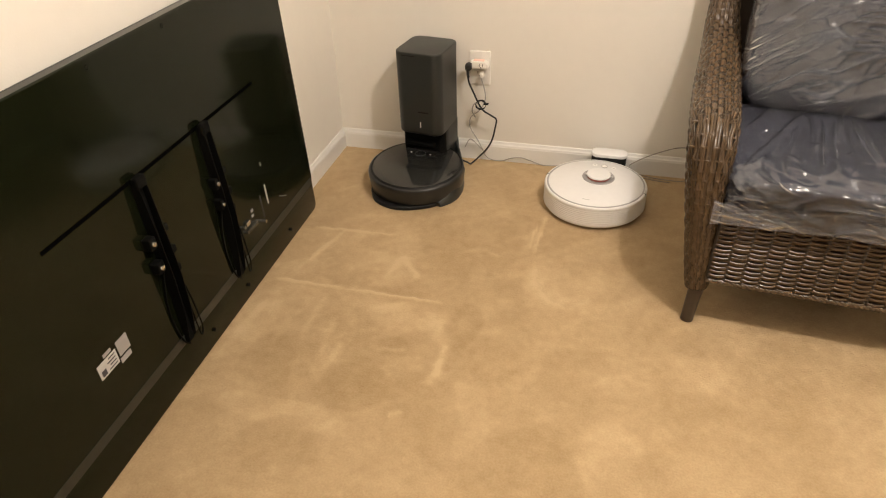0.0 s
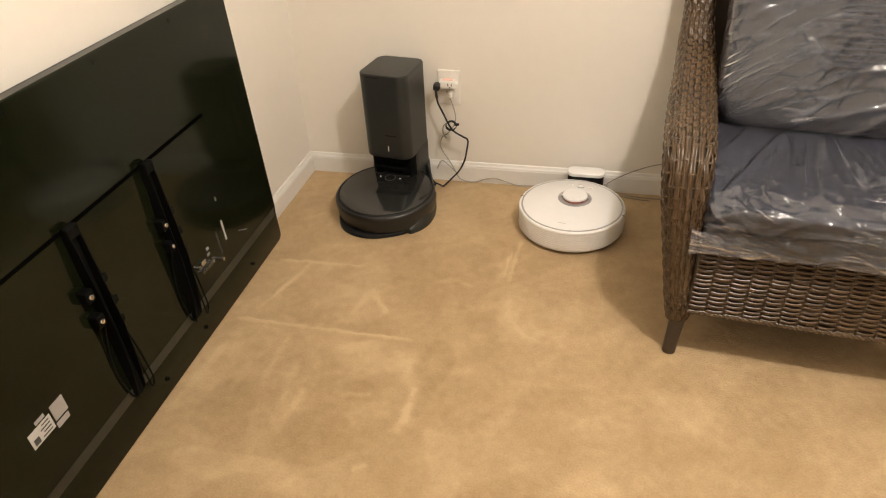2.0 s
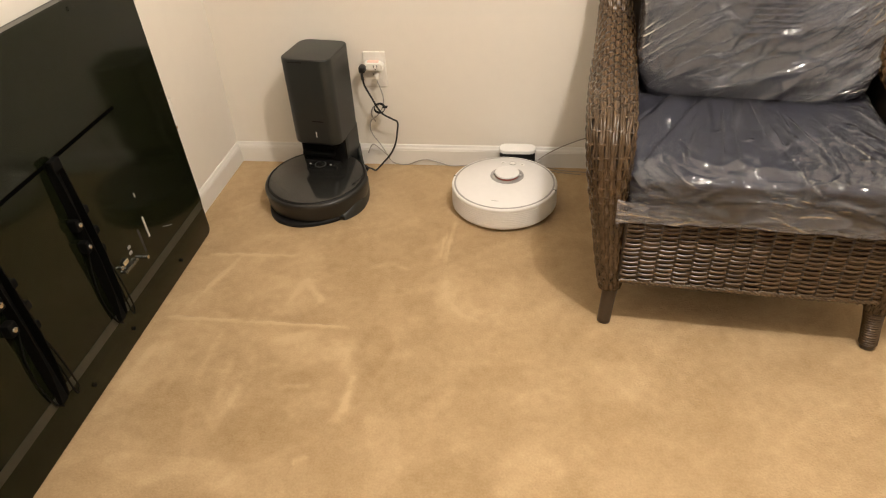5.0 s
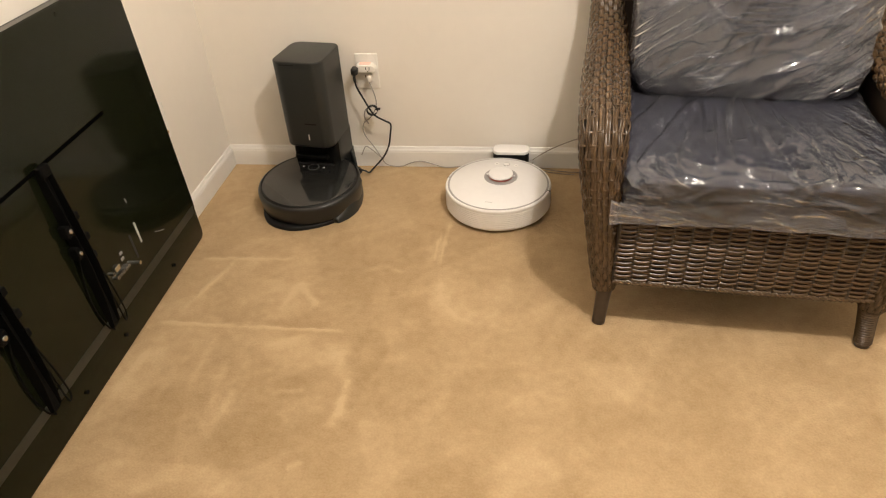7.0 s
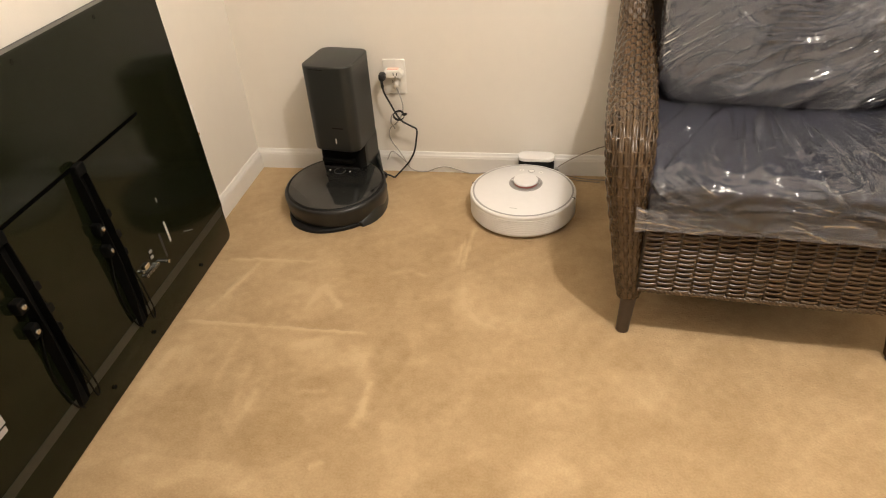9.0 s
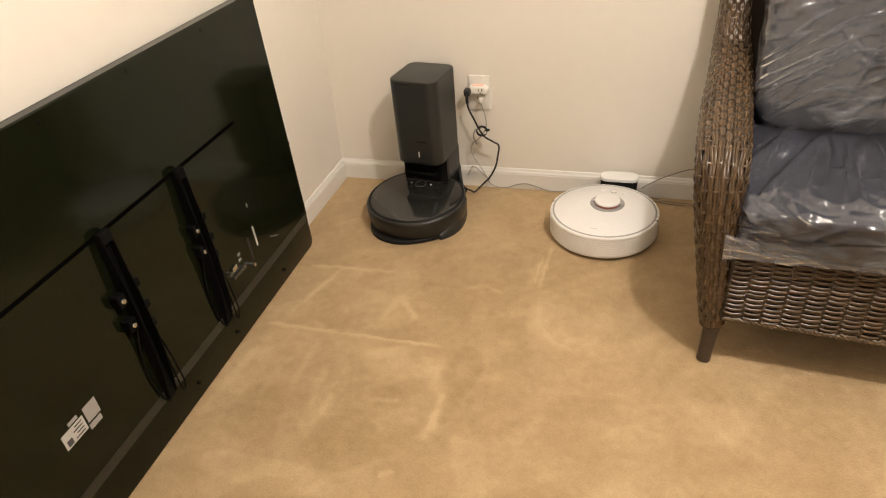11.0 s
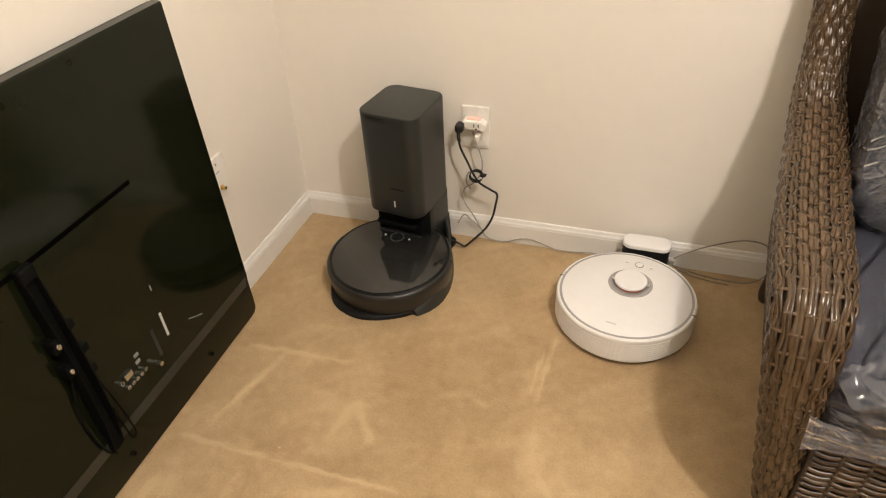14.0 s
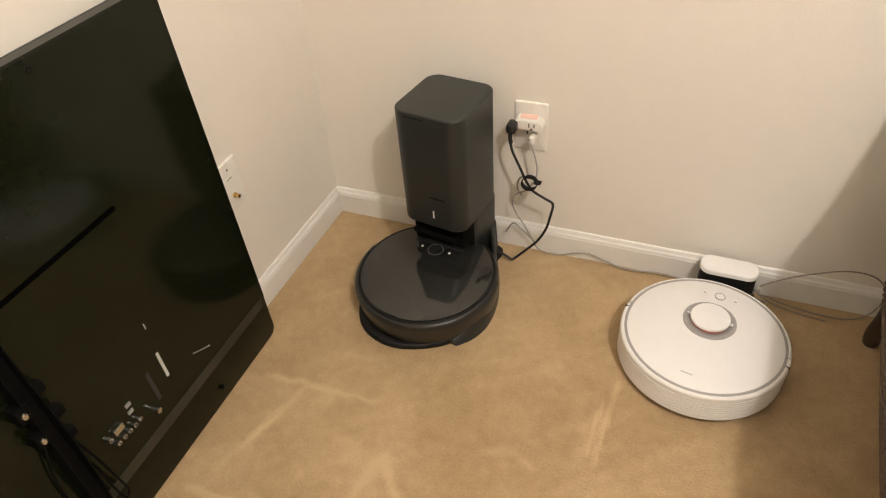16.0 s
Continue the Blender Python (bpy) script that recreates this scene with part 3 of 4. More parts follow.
# ---- black robot vacuum and its emptying station ----
def build_station():
    st = thing("emptying_station", pose(0.394, -0.108, 0, 0, 0, -8.3), "charcoal plastic emptying station tower with ribbed base against the wall", "vacuum dock")
    # local: y towards the wall, front at negative y
    foot = [(-0.09, 0.085), (0.092, 0.085), (0.112, 0.02), (0.150, -0.06), (0.172, -0.16), (0.146, -0.25), (0.095, -0.305), (0.02, -0.338), (-0.05, -0.330), (-0.10, -0.295), (-0.14, -0.22), (-0.15, -0.12), (-0.148, 0.0)]
    pts = [tuple(p[:2]) for p in spline([(*p, 0) for p in foot + foot[:1]], 6)[:-1]]
    part("base_ramp", prism(pts, 0.0, 0.013, 0.006, 3, True), CHAR_DARK, st, "low black ramp", True)
    # cheek beside the robot
    v, f = [], []
    cheek = [(0.084, 0.075, 0.104), (0.092, 0.045, 0.098), (0.112, 0.015, 0.092), (0.142, -0.040, 0.086), (0.166, -0.100, 0.083), (0.178, -0.160, 0.080), (0.176, -0.200, 0.066), (0.164, -0.236, 0.036), (0.142, -0.268, 0.016)]
    line = spline(cheek, 6)
    for x, y, z in line:
        v += [(x - 0.010, y, 0.002), (x - 0.008, y, z - 0.003), (x - 0.004, y, z), (x + 0.002, y, z - 0.002), (x + 0.008, y, 0.010), (x + 0.010, y, 0.0)]
    for i in range(len(line) - 1):
        for k in range(5):
            f.append((i * 6 + k, i * 6 + k + 1, i * 6 + k + 7, i * 6 + k + 6))
    f += [tuple(range(6)), tuple((len(line) - 1) * 6 + k for k in range(6))[::-1]]
    raw("side_cheek", v, f, CHAR, st)
    # near-black colour on the neck stands in for shade below the canister
    part("neck", prism(round_rect(-0.086, 0.084, -0.055, 0.080, 0.025), 0.0, 0.18, 0.004), TV_MATT, st, "recessed neck coloured black for the shade under the canister", True)
    part("back_column", prism(round_rect(0.030, 0.0872, -0.050, 0.0878, 0.028), 0.0, 0.186, 0.002), CHAR, st, smooth=True)
    # dust canister under a lid of the same outline, with softly rounded bottom edges
    bm = prism(round_rect(-0.084, 0.087, -0.098, 0.088, 0.034, 10), 0.176, 0.4605, 0.009, 4)
    for v in bm.verts:
        if v.co.x < 0:
            v.co.x *= 1 - 0.03 * (0.4605 - v.co.z) / 0.264
    body = part("canister", bm, CHAR, st, "tall charcoal dust canister", True)
    part("indicator", box(0.0082, 0.0116, -0.1000, -0.097, 0.206, 0.226, 0.0008), PLATE, body, "white indicator bar")
    part("emblem", box(0.002, 0.042, -0.0988, -0.0975, 0.262, 0.266), CHAR_DARK, body)
    lid = part("lid", prism(round_rect(-0.0842, 0.0872, -0.0982, 0.0882, 0.0342, 10), 0.4525, 0.474, 0.0045, 4, True), CHAR, st, "satin charcoal lid", True)
    part("finger_slot", box(-0.050, -0.002, -0.0990, -0.0975, 0.4625, 0.4650), CHAR_DARK, lid)
    # hood takes the same near-black, for the canister's shade
    part("contact_hood", box(-0.070, 0.050, -0.074, -0.03, 0.118, 0.134, 0.006, 3), TV_MATT, st, "contact hood blackened for the shade under the canister", True)
    return st


build_station()


def build_black_robot():
    R = 0.174
    rb = thing("black_robot_vacuum", pose(0.386, -0.262, 0.0135, 3.0, 0, -5.3), "round black robot vacuum docked on its emptying station", "robot vacuum", "robot vacuums")
    body = part("body", lathe([(R - 0.022, 0.004), (R - 0.012, 0.006), (R - 0.008, 0.016), (R - 0.003, 0.066), (R - 0.006, 0.071), (R - 0.012, 0.074), (R - 0.04, 0.076), (0.02, 0.076)], 96), CHAR_BODY, rb, smooth=True)
    # bumper: front two thirds
    bm = bmesh.new()
    prof = [(R - 0.010, 0.010), (R - 0.005, 0.012), (R - 0.003, 0.020), (R + 0.0015, 0.058), (R + 0.001, 0.066), (R - 0.002, 0.072), (R - 0.007, 0.0745), (R - 0.012, 0.074), (R - 0.012, 0.066)]
    n = 72
    rings = []
    for k in range(n + 1):
        a = radians(168 + 204 * k / n)
        rings.append([bm.verts.new((r * math.cos(a), r * math.sin(a), z)) for r, z in prof])
    for a, b in zip(rings, rings[1:]):
        for i in range(len(prof) - 1):
            bm.faces.new((a[i], b[i], b[i + 1], a[i + 1]))
    bm.faces.new(rings[0])
    bm.faces.new(rings[-1][::-1])
    bmesh.ops.recalc_face_normals(bm, faces=bm.faces[:])
    part("bumper", bm, CHAR_BODY, rb, "dark curved bumper", True)
    part("top_plate", lathe([(0.1585, 0.0745), (0.1585, 0.0775), (0.1555, 0.0790), (0.02, 0.0795)], 96), CHAR_TOP, rb, "satin charcoal top plate", True)
    part("top_ring", lathe([(0.1595, 0.0745), (0.1615, 0.0780), (0.1635, 0.0780), (0.1665, 0.0745)], 96, caps=False), CHAR_DARK, rb, smooth=True)
    # button group near the tower
    ring = part("button_ring", lathe([(0.0195, 0.0795), (0.0195, 0.0806), (0.0182, 0.0806), (0.0182, 0.0798)], 40, -0.010, 0.070, False), DIM_RING, rb, "grey button ring", True)
    part("clean_button", lathe([(0.0178, 0.0795), (0.0172, 0.0803), (0.004, 0.0806)], 32, -0.010, 0.070), CHAR_TOP, ring, smooth=True)
    for s in (-1, 1):
        part("side_button", lathe([(0.0028, 0.0793), (0.0028, 0.0802)], 12, -0.010 + s * 0.037, 0.071), PLATE, rb)
    part("camera_strip", box(-0.050, 0.030, 0.100, 0.114, 0.0785, 0.0815, 0.002), CHAR_DARK, rb)
    part("handle", prism(round_rect(-0.076, 0.056, 0.088, 0.097, 0.004), 0.0785, 0.0815, 0.001), CHAR_DARK, rb)
    return rb


build_black_robot()


# ---- white robot vacuum and its dock ----
def build_white_robot():
    R = 0.1725
    rb = thing("white_robot_vacuum", pose(1.0215, -0.266, 0.003, 0, 0, -11), "round white robot vacuum with raised sensor turret on carpet", "robot vacuum", "robot vacuums")
    part("body", lathe([(R - 0.018, 0.004), (R - 0.008, 0.006), (R - 0.005, 0.012), (R - 0.005, 0.074), (R - 0.008, 0.078), (0.05, 0.078)], 96), WHITE_MATT, rb, smooth=True)
    # bumper with its stack of fine ribs
    bm = bmesh.new()
    n = 120
    levels = [(0.011, -0.008), (0.015, -0.002)]
    z = 0.017
    for k in range(8):
        levels += [(z, 0.0), (z + 0.0048, 0.0), (z + 0.0052, -0.0011), (z + 0.0064, -0.0011)]
        z += 0.0068
    levels += [(0.0772, 0.0), (0.0815, -0.001), (0.084, -0.004), (0.084, -0.008)]
    rings = []
    for k in range(n + 1):
        a = radians(176 + 188 * k / n)
        deg = abs(-90 - (176 + 188 * k / n - 360))
        rib = 1.0 if deg < 52 else 0.15
        rings.append([bm.verts.new(((R + d * (rib if d == -0.0011 else 1)) * math.cos(a), (R + d * (rib if d == -0.0011 else 1)) * math.sin(a), zz)) for zz, d in levels])
    for a, b in zip(rings, rings[1:]):
        for i in range(len(levels) - 1):
            bm.faces.new((a[i], b[i], b[i + 1], a[i + 1]))
    bmesh.ops.recalc_face_normals(bm, faces=bm.faces[:])
    part("bumper", bm, WHITE_MATT, rb, "ribbed white bumper")
    rear = bmesh.new()
    prof = [(R - 0.006, 0.012), (R, 0.017), (R, 0.0772), (R - 0.001, 0.0815), (R - 0.004, 0.084), (R - 0.008, 0.084)]
    rings = []
    for k in range(n + 1):
        a = radians(5 + 170 * k / n)
        rings.append([rear.verts.new((r * math.cos(a), r * math.sin(a), zz)) for r, zz in prof])
    for a, b in zip(rings, rings[1:]):
        for i in range(len(prof) - 1):
            rear.faces.new((a[i], b[i], b[i + 1], a[i + 1]))
    bmesh.ops.recalc_face_normals(rear, faces=rear.faces[:])
    part("rear_shell", rear, WHITE_MATT, rb, smooth=True)
    part("grey_rim", lathe([(0.1655, 0.080), (0.1648, 0.0846), (0.1592, 0.0850), (0.1580, 0.082)], 120, caps=False), GREY_TRIM, rb, "thin grey rim", True)
    part("top_cover", lathe([(0.1590, 0.080), (0.1590, 0.0848), (0.1572, 0.0860), (0.050, 0.0866)], 120), WHITE, rb, "smooth white top cover", True)
    for a in (180, -4):
        x, y = 0.166 * math.cos(radians(a)), 0.163 * math.sin(radians(a))
        part("hinge_gap", box(x - 0.007, x + 0.007, y - 0.0012, y + 0.0012, 0.079, 0.0846), INK, rb)
    tur = part("turret", lathe([(0.0555, 0.0860), (0.0550, 0.0876), (0.0530, 0.0884), (0.0430, 0.0882), (0.0415, 0.0872)], 72, 0.0, 0.038), GREY_TRIM, rb, "grey sensor turret ring", True)
    part("laser_window", lathe([(0.0385, 0.0870), (0.0385, 0.0948)], 60, 0.0, 0.038, False), ROSE, tur, "dark red window band", True)
    part("turret_cap", lathe([(0.0388, 0.0945), (0.0408, 0.0948), (0.0408, 0.0985), (0.0392, 0.1002), (0.010, 0.1006)], 72, 0.0, 0.038), WHITE, tur, "white turret cap", True)
    for a in (5, 185):
        x, y = 0.0425 * math.cos(radians(a)), 0.038 + 0.0425 * math.sin(radians(a))
        part("turret_post", box(x - 0.005, x + 0.005, y - 0.0016, y + 0.0016, 0.0895, 0.0945), WHITE, tur)
    knob = part("power_button", lathe([(0.0112, 0.0862), (0.0112, 0.0872), (0.0104, 0.0876), (0.0096, 0.0872)], 36, 0.0, 0.121, False), GREY_TRIM, rb, "thin grey ring round the button", True)
    part("button_face", lathe([(0.0094, 0.0862), (0.0092, 0.0873), (0.002, 0.0876)], 32, 0.0, 0.121), WHITE_MATT, knob, smooth=True)
    for s in (-1, 1):
        part("small_button", lathe([(0.0078, 0.0862), (0.0078, 0.0868), (0.002, 0.0869)], 24, s * 0.033, 0.119), WHITE_MATT, rb, smooth=True)
        part("icon", box(s * 0.033 - 0.0035, s * 0.033 + 0.0035, 0.1175, 0.1205, 0.0868, 0.0872), GREY_TRIM, rb)
    part("emblem", box(-0.012, 0.012, -0.126, -0.123, 0.0858, 0.0866), LABEL, rb, "small grey emblem")
    return rb


build_white_robot()


def build_dock():
    d = thing("charging_dock", pose(1.057, -0.044, 0, 0, 0, -0.5), "small white-topped black charging dock beside the baseboard", "charging dock")
    part("housing", prism(round_rect(-0.0625, 0.0625, -0.030, 0.026, 0.024, 8), 0.0, 0.086, 0.002), CHAR_DARK, d, "glossy black housing", True)
    part("cap", prism(round_rect(-0.064, 0.064, -0.0315, 0.0275, 0.025, 8), 0.0862, 0.098, 0.004, 3, True), WHITE, d, "white plastic cap", True)
    part("base_plate", box(-0.072, 0.072, -0.10, 0.02, 0.001, 0.006, 0.002), CHAR_DARK, d)
    return d


build_dock()


# ---- wall plates, plugs and cords ----
def build_outlet():
    o = thing("wall_outlet", pose(0.563, 0, 0.3645, 90, 0, 0), "white duplex wall outlet with a plugged-in adapter", "outlet")
    # local: x along the wall, y up, z into the room
    bm = prism(round_rect(-0.039, 0.039, -0.062, 0.062, 0.004, 4), 0.0, 0.006, 0.003, 3, True)
    part("cover_plate", bm, PLATE, o, "white cover plate", True)
    low = part("receptacle", prism(round_rect(-0.017, 0.017, -0.037, -0.005, 0.010, 6), 0.0062, 0.0085, 0.001, 2, True), PLATE, o, smooth=True)
    part("plate_screw", lathe([(0.003, 0.006), (0.003, 0.0075), (0.001, 0.008)], 12, 0.0, 0.0), STEEL, o)
    part("slot", box(-0.008, -0.0055, -0.020, -0.011, 0.0084, 0.0088), SLOT, low)
    part("slot", box(0.0055, 0.008, -0.020, -0.011, 0.0084, 0.0088), SLOT, low)
    part("slot", lathe([(0.0026, 0.0084), (0.0026, 0.0088)], 10, 0.0, -0.028), SLOT, low)
    return o


build_outlet()


def build_adapter():
    a = thing("plug_adapter", pose(0.563, -0.0065, 0.3875, 90, 0, 0), "white wall-tap adapter with a red lit top in the outlet", "plug adapter")
    part("housing", prism(round_rect(-0.030, 0.027, -0.015, 0.010, 0.006, 5), 0.0, 0.032, 0.003), PLATE, a, smooth=True)
    part("indicator_lens", prism(round_rect(-0.020, 0.019, 0.0080, 0.0128, 0.002, 4), 0.004, 0.021, 0.0012), AMBER, a, "glowing red lens")
    for x in (0.004, 0.016):
        part("slot", box(x - 0.0012, x + 0.0012, -0.006, 0.004, 0.0319, 0.0324), SLOT, a)
    part("slot", lathe([(0.0024, 0.0319), (0.0024, 0.0324)], 10, 0.010, -0.010), SLOT, a)
    part("side_face", lathe([(0.012, 0.002), (0.012, 0.0275), (0.010, 0.030)], 32, 0.024, -0.006), PLATE, a, "round white face", True)
    return a


build_adapter()


def build_black_cord():
    c = thing("power_cord", pose(-0.008, 0, 0.0025), "black power cord with moulded plug tied by a strap", "power cord")
    plug = part("plug", box(0.527, 0.549, -0.062, -0.030, 0.368, 0.392, 0.006, 3), CABLE_BLACK, c, "black moulded plug", True)
    cord("strain_relief", [(0.537, -0.056, 0.370), (0.538, -0.060, 0.355), (0.540, -0.060, 0.345)], 0.0050, CABLE_BLACK, plug)
    cord("cable", [(0.538, -0.060, 0.352), (0.543, -0.060, 0.325), (0.562, -0.062, 0.285), (0.580, -0.066, 0.250), (0.598, -0.066, 0.225), (0.628, -0.062, 0.205), (0.645, -0.058, 0.190),
                   (0.640, -0.055, 0.150), (0.630, -0.052, 0.105), (0.612, -0.058, 0.068), (0.585, -0.068, 0.038), (0.560, -0.078, 0.014), (0.552, -0.082, 0.010), (0.540, -0.082, 0.016), (0.520, -0.078, 0.020), (0.492, -0.075, 0.022)], 0.0033, CABLE_BLACK, c)
    v, f = [], []
    a = np.linspace(0, 2 * np.pi, 40)[:-1]
    tube(v, f, np.stack([0.588 + 0.0185 * np.cos(a), -0.066 + 0.004 * np.sin(a), 0.247 + 0.0150 * np.sin(a)], 1), 0.0085, 8, 0.16, up=np.stack([np.cos(a), 0 * a, np.sin(a)], 1), closed=True)
    strap = raw("strap", v, f, CHAR_DARK, c, "black hook-and-loop strap")
    part("strap_tail", box(0.600, 0.616, -0.074, -0.058, 0.250, 0.2535, 0.001), CHAR_DARK, strap)
    return c


build_black_cord()


def build_grey_cord():
    c = thing("dock_cord", pose(-0.0075, 0, 0.0015), "pale grey dock cord hanging from the outlet along the baseboard", "power cord")
    part("plug", box(0.576, 0.589, -0.045, -0.010, 0.340, 0.358, 0.004, 3), PLATE, c, "white plug", True)
    cord("cable", [(0.583, -0.044, 0.340), (0.592, -0.046, 0.315), (0.600, -0.050, 0.285), (0.600, -0.054, 0.260), (0.590, -0.056, 0.236), (0.572, -0.052, 0.212), (0.548, -0.044, 0.190), (0.540, -0.040, 0.160), (0.548, -0.038, 0.130),
                   (0.570, -0.038, 0.095), (0.590, -0.036, 0.055), (0.605, -0.032, 0.022), (0.630, -0.024, 0.006), (0.665, -0.020, 0.004), (0.70, -0.019, 0.018), (0.735, -0.018, 0.024), (0.775, -0.020, 0.015), (0.82, -0.024, 0.004),
                   (0.87, -0.024, 0.006), (0.91, -0.022, 0.010), (0.96, -0.020, 0.006), (1.01, -0.018, 0.010)], 0.0020, CABLE_GREY, c)
    cord("cable", [(0.560, -0.030, 0.180), (0.548, -0.030, 0.205), (0.556, -0.034, 0.235), (0.580, -0.045, 0.250)], 0.0024, CABLE_GREY, c)
    cord("cable", [(0.520, -0.030, 0.055), (0.540, -0.032, 0.090), (0.565, -0.034, 0.075), (0.600, -0.034, 0.040)], 0.0022, CABLE_GREY, c)
    return c


build_grey_cord()


def build_loop():
    c = thing("spare_cord_loop", pose(-0.0055, 0.001, 0.001), "loop of spare pale cord leaning on the baseboard beside the dock", "power cord")
    part("plug", box(1.126, 1.142, -0.050, -0.034, 0.030, 0.045, 0.004), CABLE_GREY, c, "small pale plug", True)
    cord("cable", [(1.131, -0.042, 0.032), (1.143, -0.036, 0.048), (1.188, -0.030, 0.077), (1.243, -0.026, 0.104), (1.302, -0.022, 0.124), (1.353, -0.022, 0.122), (1.383, -0.024, 0.097), (1.388, -0.030, 0.062),
                   (1.370, -0.038, 0.022), (1.333, -0.045, 0.004), (1.278, -0.048, 0.004), (1.218, -0.040, 0.004), (1.163, -0.036, 0.014), (1.136, -0.040, 0.024)], 0.0018, CABLE_TAUPE, c)
    cord("cable", [(1.126, -0.05, 0.004), (1.133, -0.055, 0.018), (1.158, -0.05, 0.012), (1.148, -0.045, 0.004), (1.136, -0.042, 0.004)], 0.0018, CABLE_TAUPE, c)
    cord("cable", [(1.136, -0.044, 0.027), (1.178, -0.05, 0.008), (1.238, -0.06, 0.004), (1.288, -0.066, 0.004)], 0.0017, CABLE_TAUPE, c)
    return c


build_loop()


def build_coax():
    o = thing("aerial_wall_plate", Matrix.Translation((0, -0.407, 0.359)) @ Matrix(((0, 0, 1, 0), (1, 0, 0, 0), (0, 1, 0, 0), (0, 0, 0, 1))), "white wall plate with a brass aerial socket", "wall plate")
    part("cover_plate", prism(round_rect(-0.036, 0.036, -0.058, 0.058, 0.004, 4), 0.0, 0.006, 0.003, 3, True), PLATE, o, smooth=True)
    part("aerial_socket", lathe([(0.0060, 0.006), (0.0060, 0.010), (0.0045, 0.010), (0.0045, 0.020), (0.003, 0.020), (0.003, 0.015)], 16, 0.000, -0.025), GOLD, o, "brass threaded socket", True)
    part("plate_screw", lathe([(0.003, 0.006), (0.003, 0.0072), (0.001, 0.0075)], 12, 0.0, 0.040), STEEL, o)
    part("slot", box(-0.008, 0.008, 0.016, 0.0185, 0.0058, 0.0066), GREY_TRIM, o)
    return o


build_coax()


# ---- wicker armchair ----
CHAIR_W = 0.612
CHAIR_M = pose(1.317, -0.8325, 0, 0, 0, -4.45) @ Matrix.Scale(1.0227, 4)
# arm and front post: y, z, middle x, half width, half thickness
ARM = [(0.030, 0.105, 0.000, 0.025, 0.026), (0.030, 0.18, -0.008, 0.031, 0.034), (0.034, 0.28, -0.018, 0.037, 0.040), (0.036, 0.38, -0.028, 0.044, 0.043), (0.042, 0.455, -0.034, 0.049, 0.043),
       (0.066, 0.505, -0.036, 0.052, 0.040), (0.115, 0.524, -0.0365, 0.0535, 0.034), (0.20, 0.528, -0.036, 0.0545, 0.031), (0.32, 0.535, -0.035, 0.0545, 0.030), (0.45, 0.552, -0.033, 0.051, 0.029), (0.56, 0.572, -0.032, 0.0485, 0.029),
       (0.625, 0.605, -0.036, 0.043, 0.029), (0.672, 0.665, -0.038, 0.038, 0.029), (0.700, 0.75, -0.044, 0.034, 0.028), (0.722, 0.85, -0.042, 0.033, 0.028), (0.740, 0.93, -0.030, 0.033, 0.028)]


def arm_frames(mirror, steps=10):
    line = spline(ARM, steps)
    if mirror:
        line[:, 2] = CHAIR_W - line[:, 2]
    c = np.stack([line[:, 2], line[:, 0], line[:, 1]], 1)
    tan = np.gradient(c, axis=0)
    tan /= np.linalg.norm(tan, axis=1)[:, None]
    side = np.array((1.0, 0, 0)) - tan * tan[:, :1]
    side /= np.linalg.norm(side, axis=1)[:, None]
    out = np.cross(side, tan)
    s = np.concatenate([[0], np.cumsum(np.linalg.norm(np.diff(c, axis=0), axis=1))])
    # even steps along the arm
    grid = np.arange(0, s[-1], 0.0042)
    pick = lambda a: np.stack([np.interp(grid, s, a[:, k]) for k in range(a.shape[1])], 1)
    return pick(c), pick(side), pick(out), pick(line[:, 3:5]), grid


def around(c, side, out, half, angle, lift):
    """A point on the arm's rounded section."""
    ca, sa = np.cos(angle), np.sin(angle)
    sx = np.sign(ca) * np.abs(ca) ** 0.75 * (half[:, 0] + lift)
    sy = np.sign(sa) * np.abs(sa) ** 0.75 * (half[:, 1] + lift)
    return c + side * sx[:, None] + out * sy[:, None]


def even_angles(n):
    """Angles that lie evenly along the rounded section."""
    a = np.linspace(0, 2 * np.pi, 721)
    ca, sa = np.cos(a), np.sin(a)
    x, y = np.sign(ca) * np.abs(ca) ** 0.75 * 0.05, np.sign(sa) * np.abs(sa) ** 0.75 * 0.034
    d = np.concatenate([[0], np.cumsum(np.hypot(np.diff(x), np.diff(y)))])
    return lambda k: np.interp((np.asarray(k, float) / n) % 1.0 * d[-1], d, a)


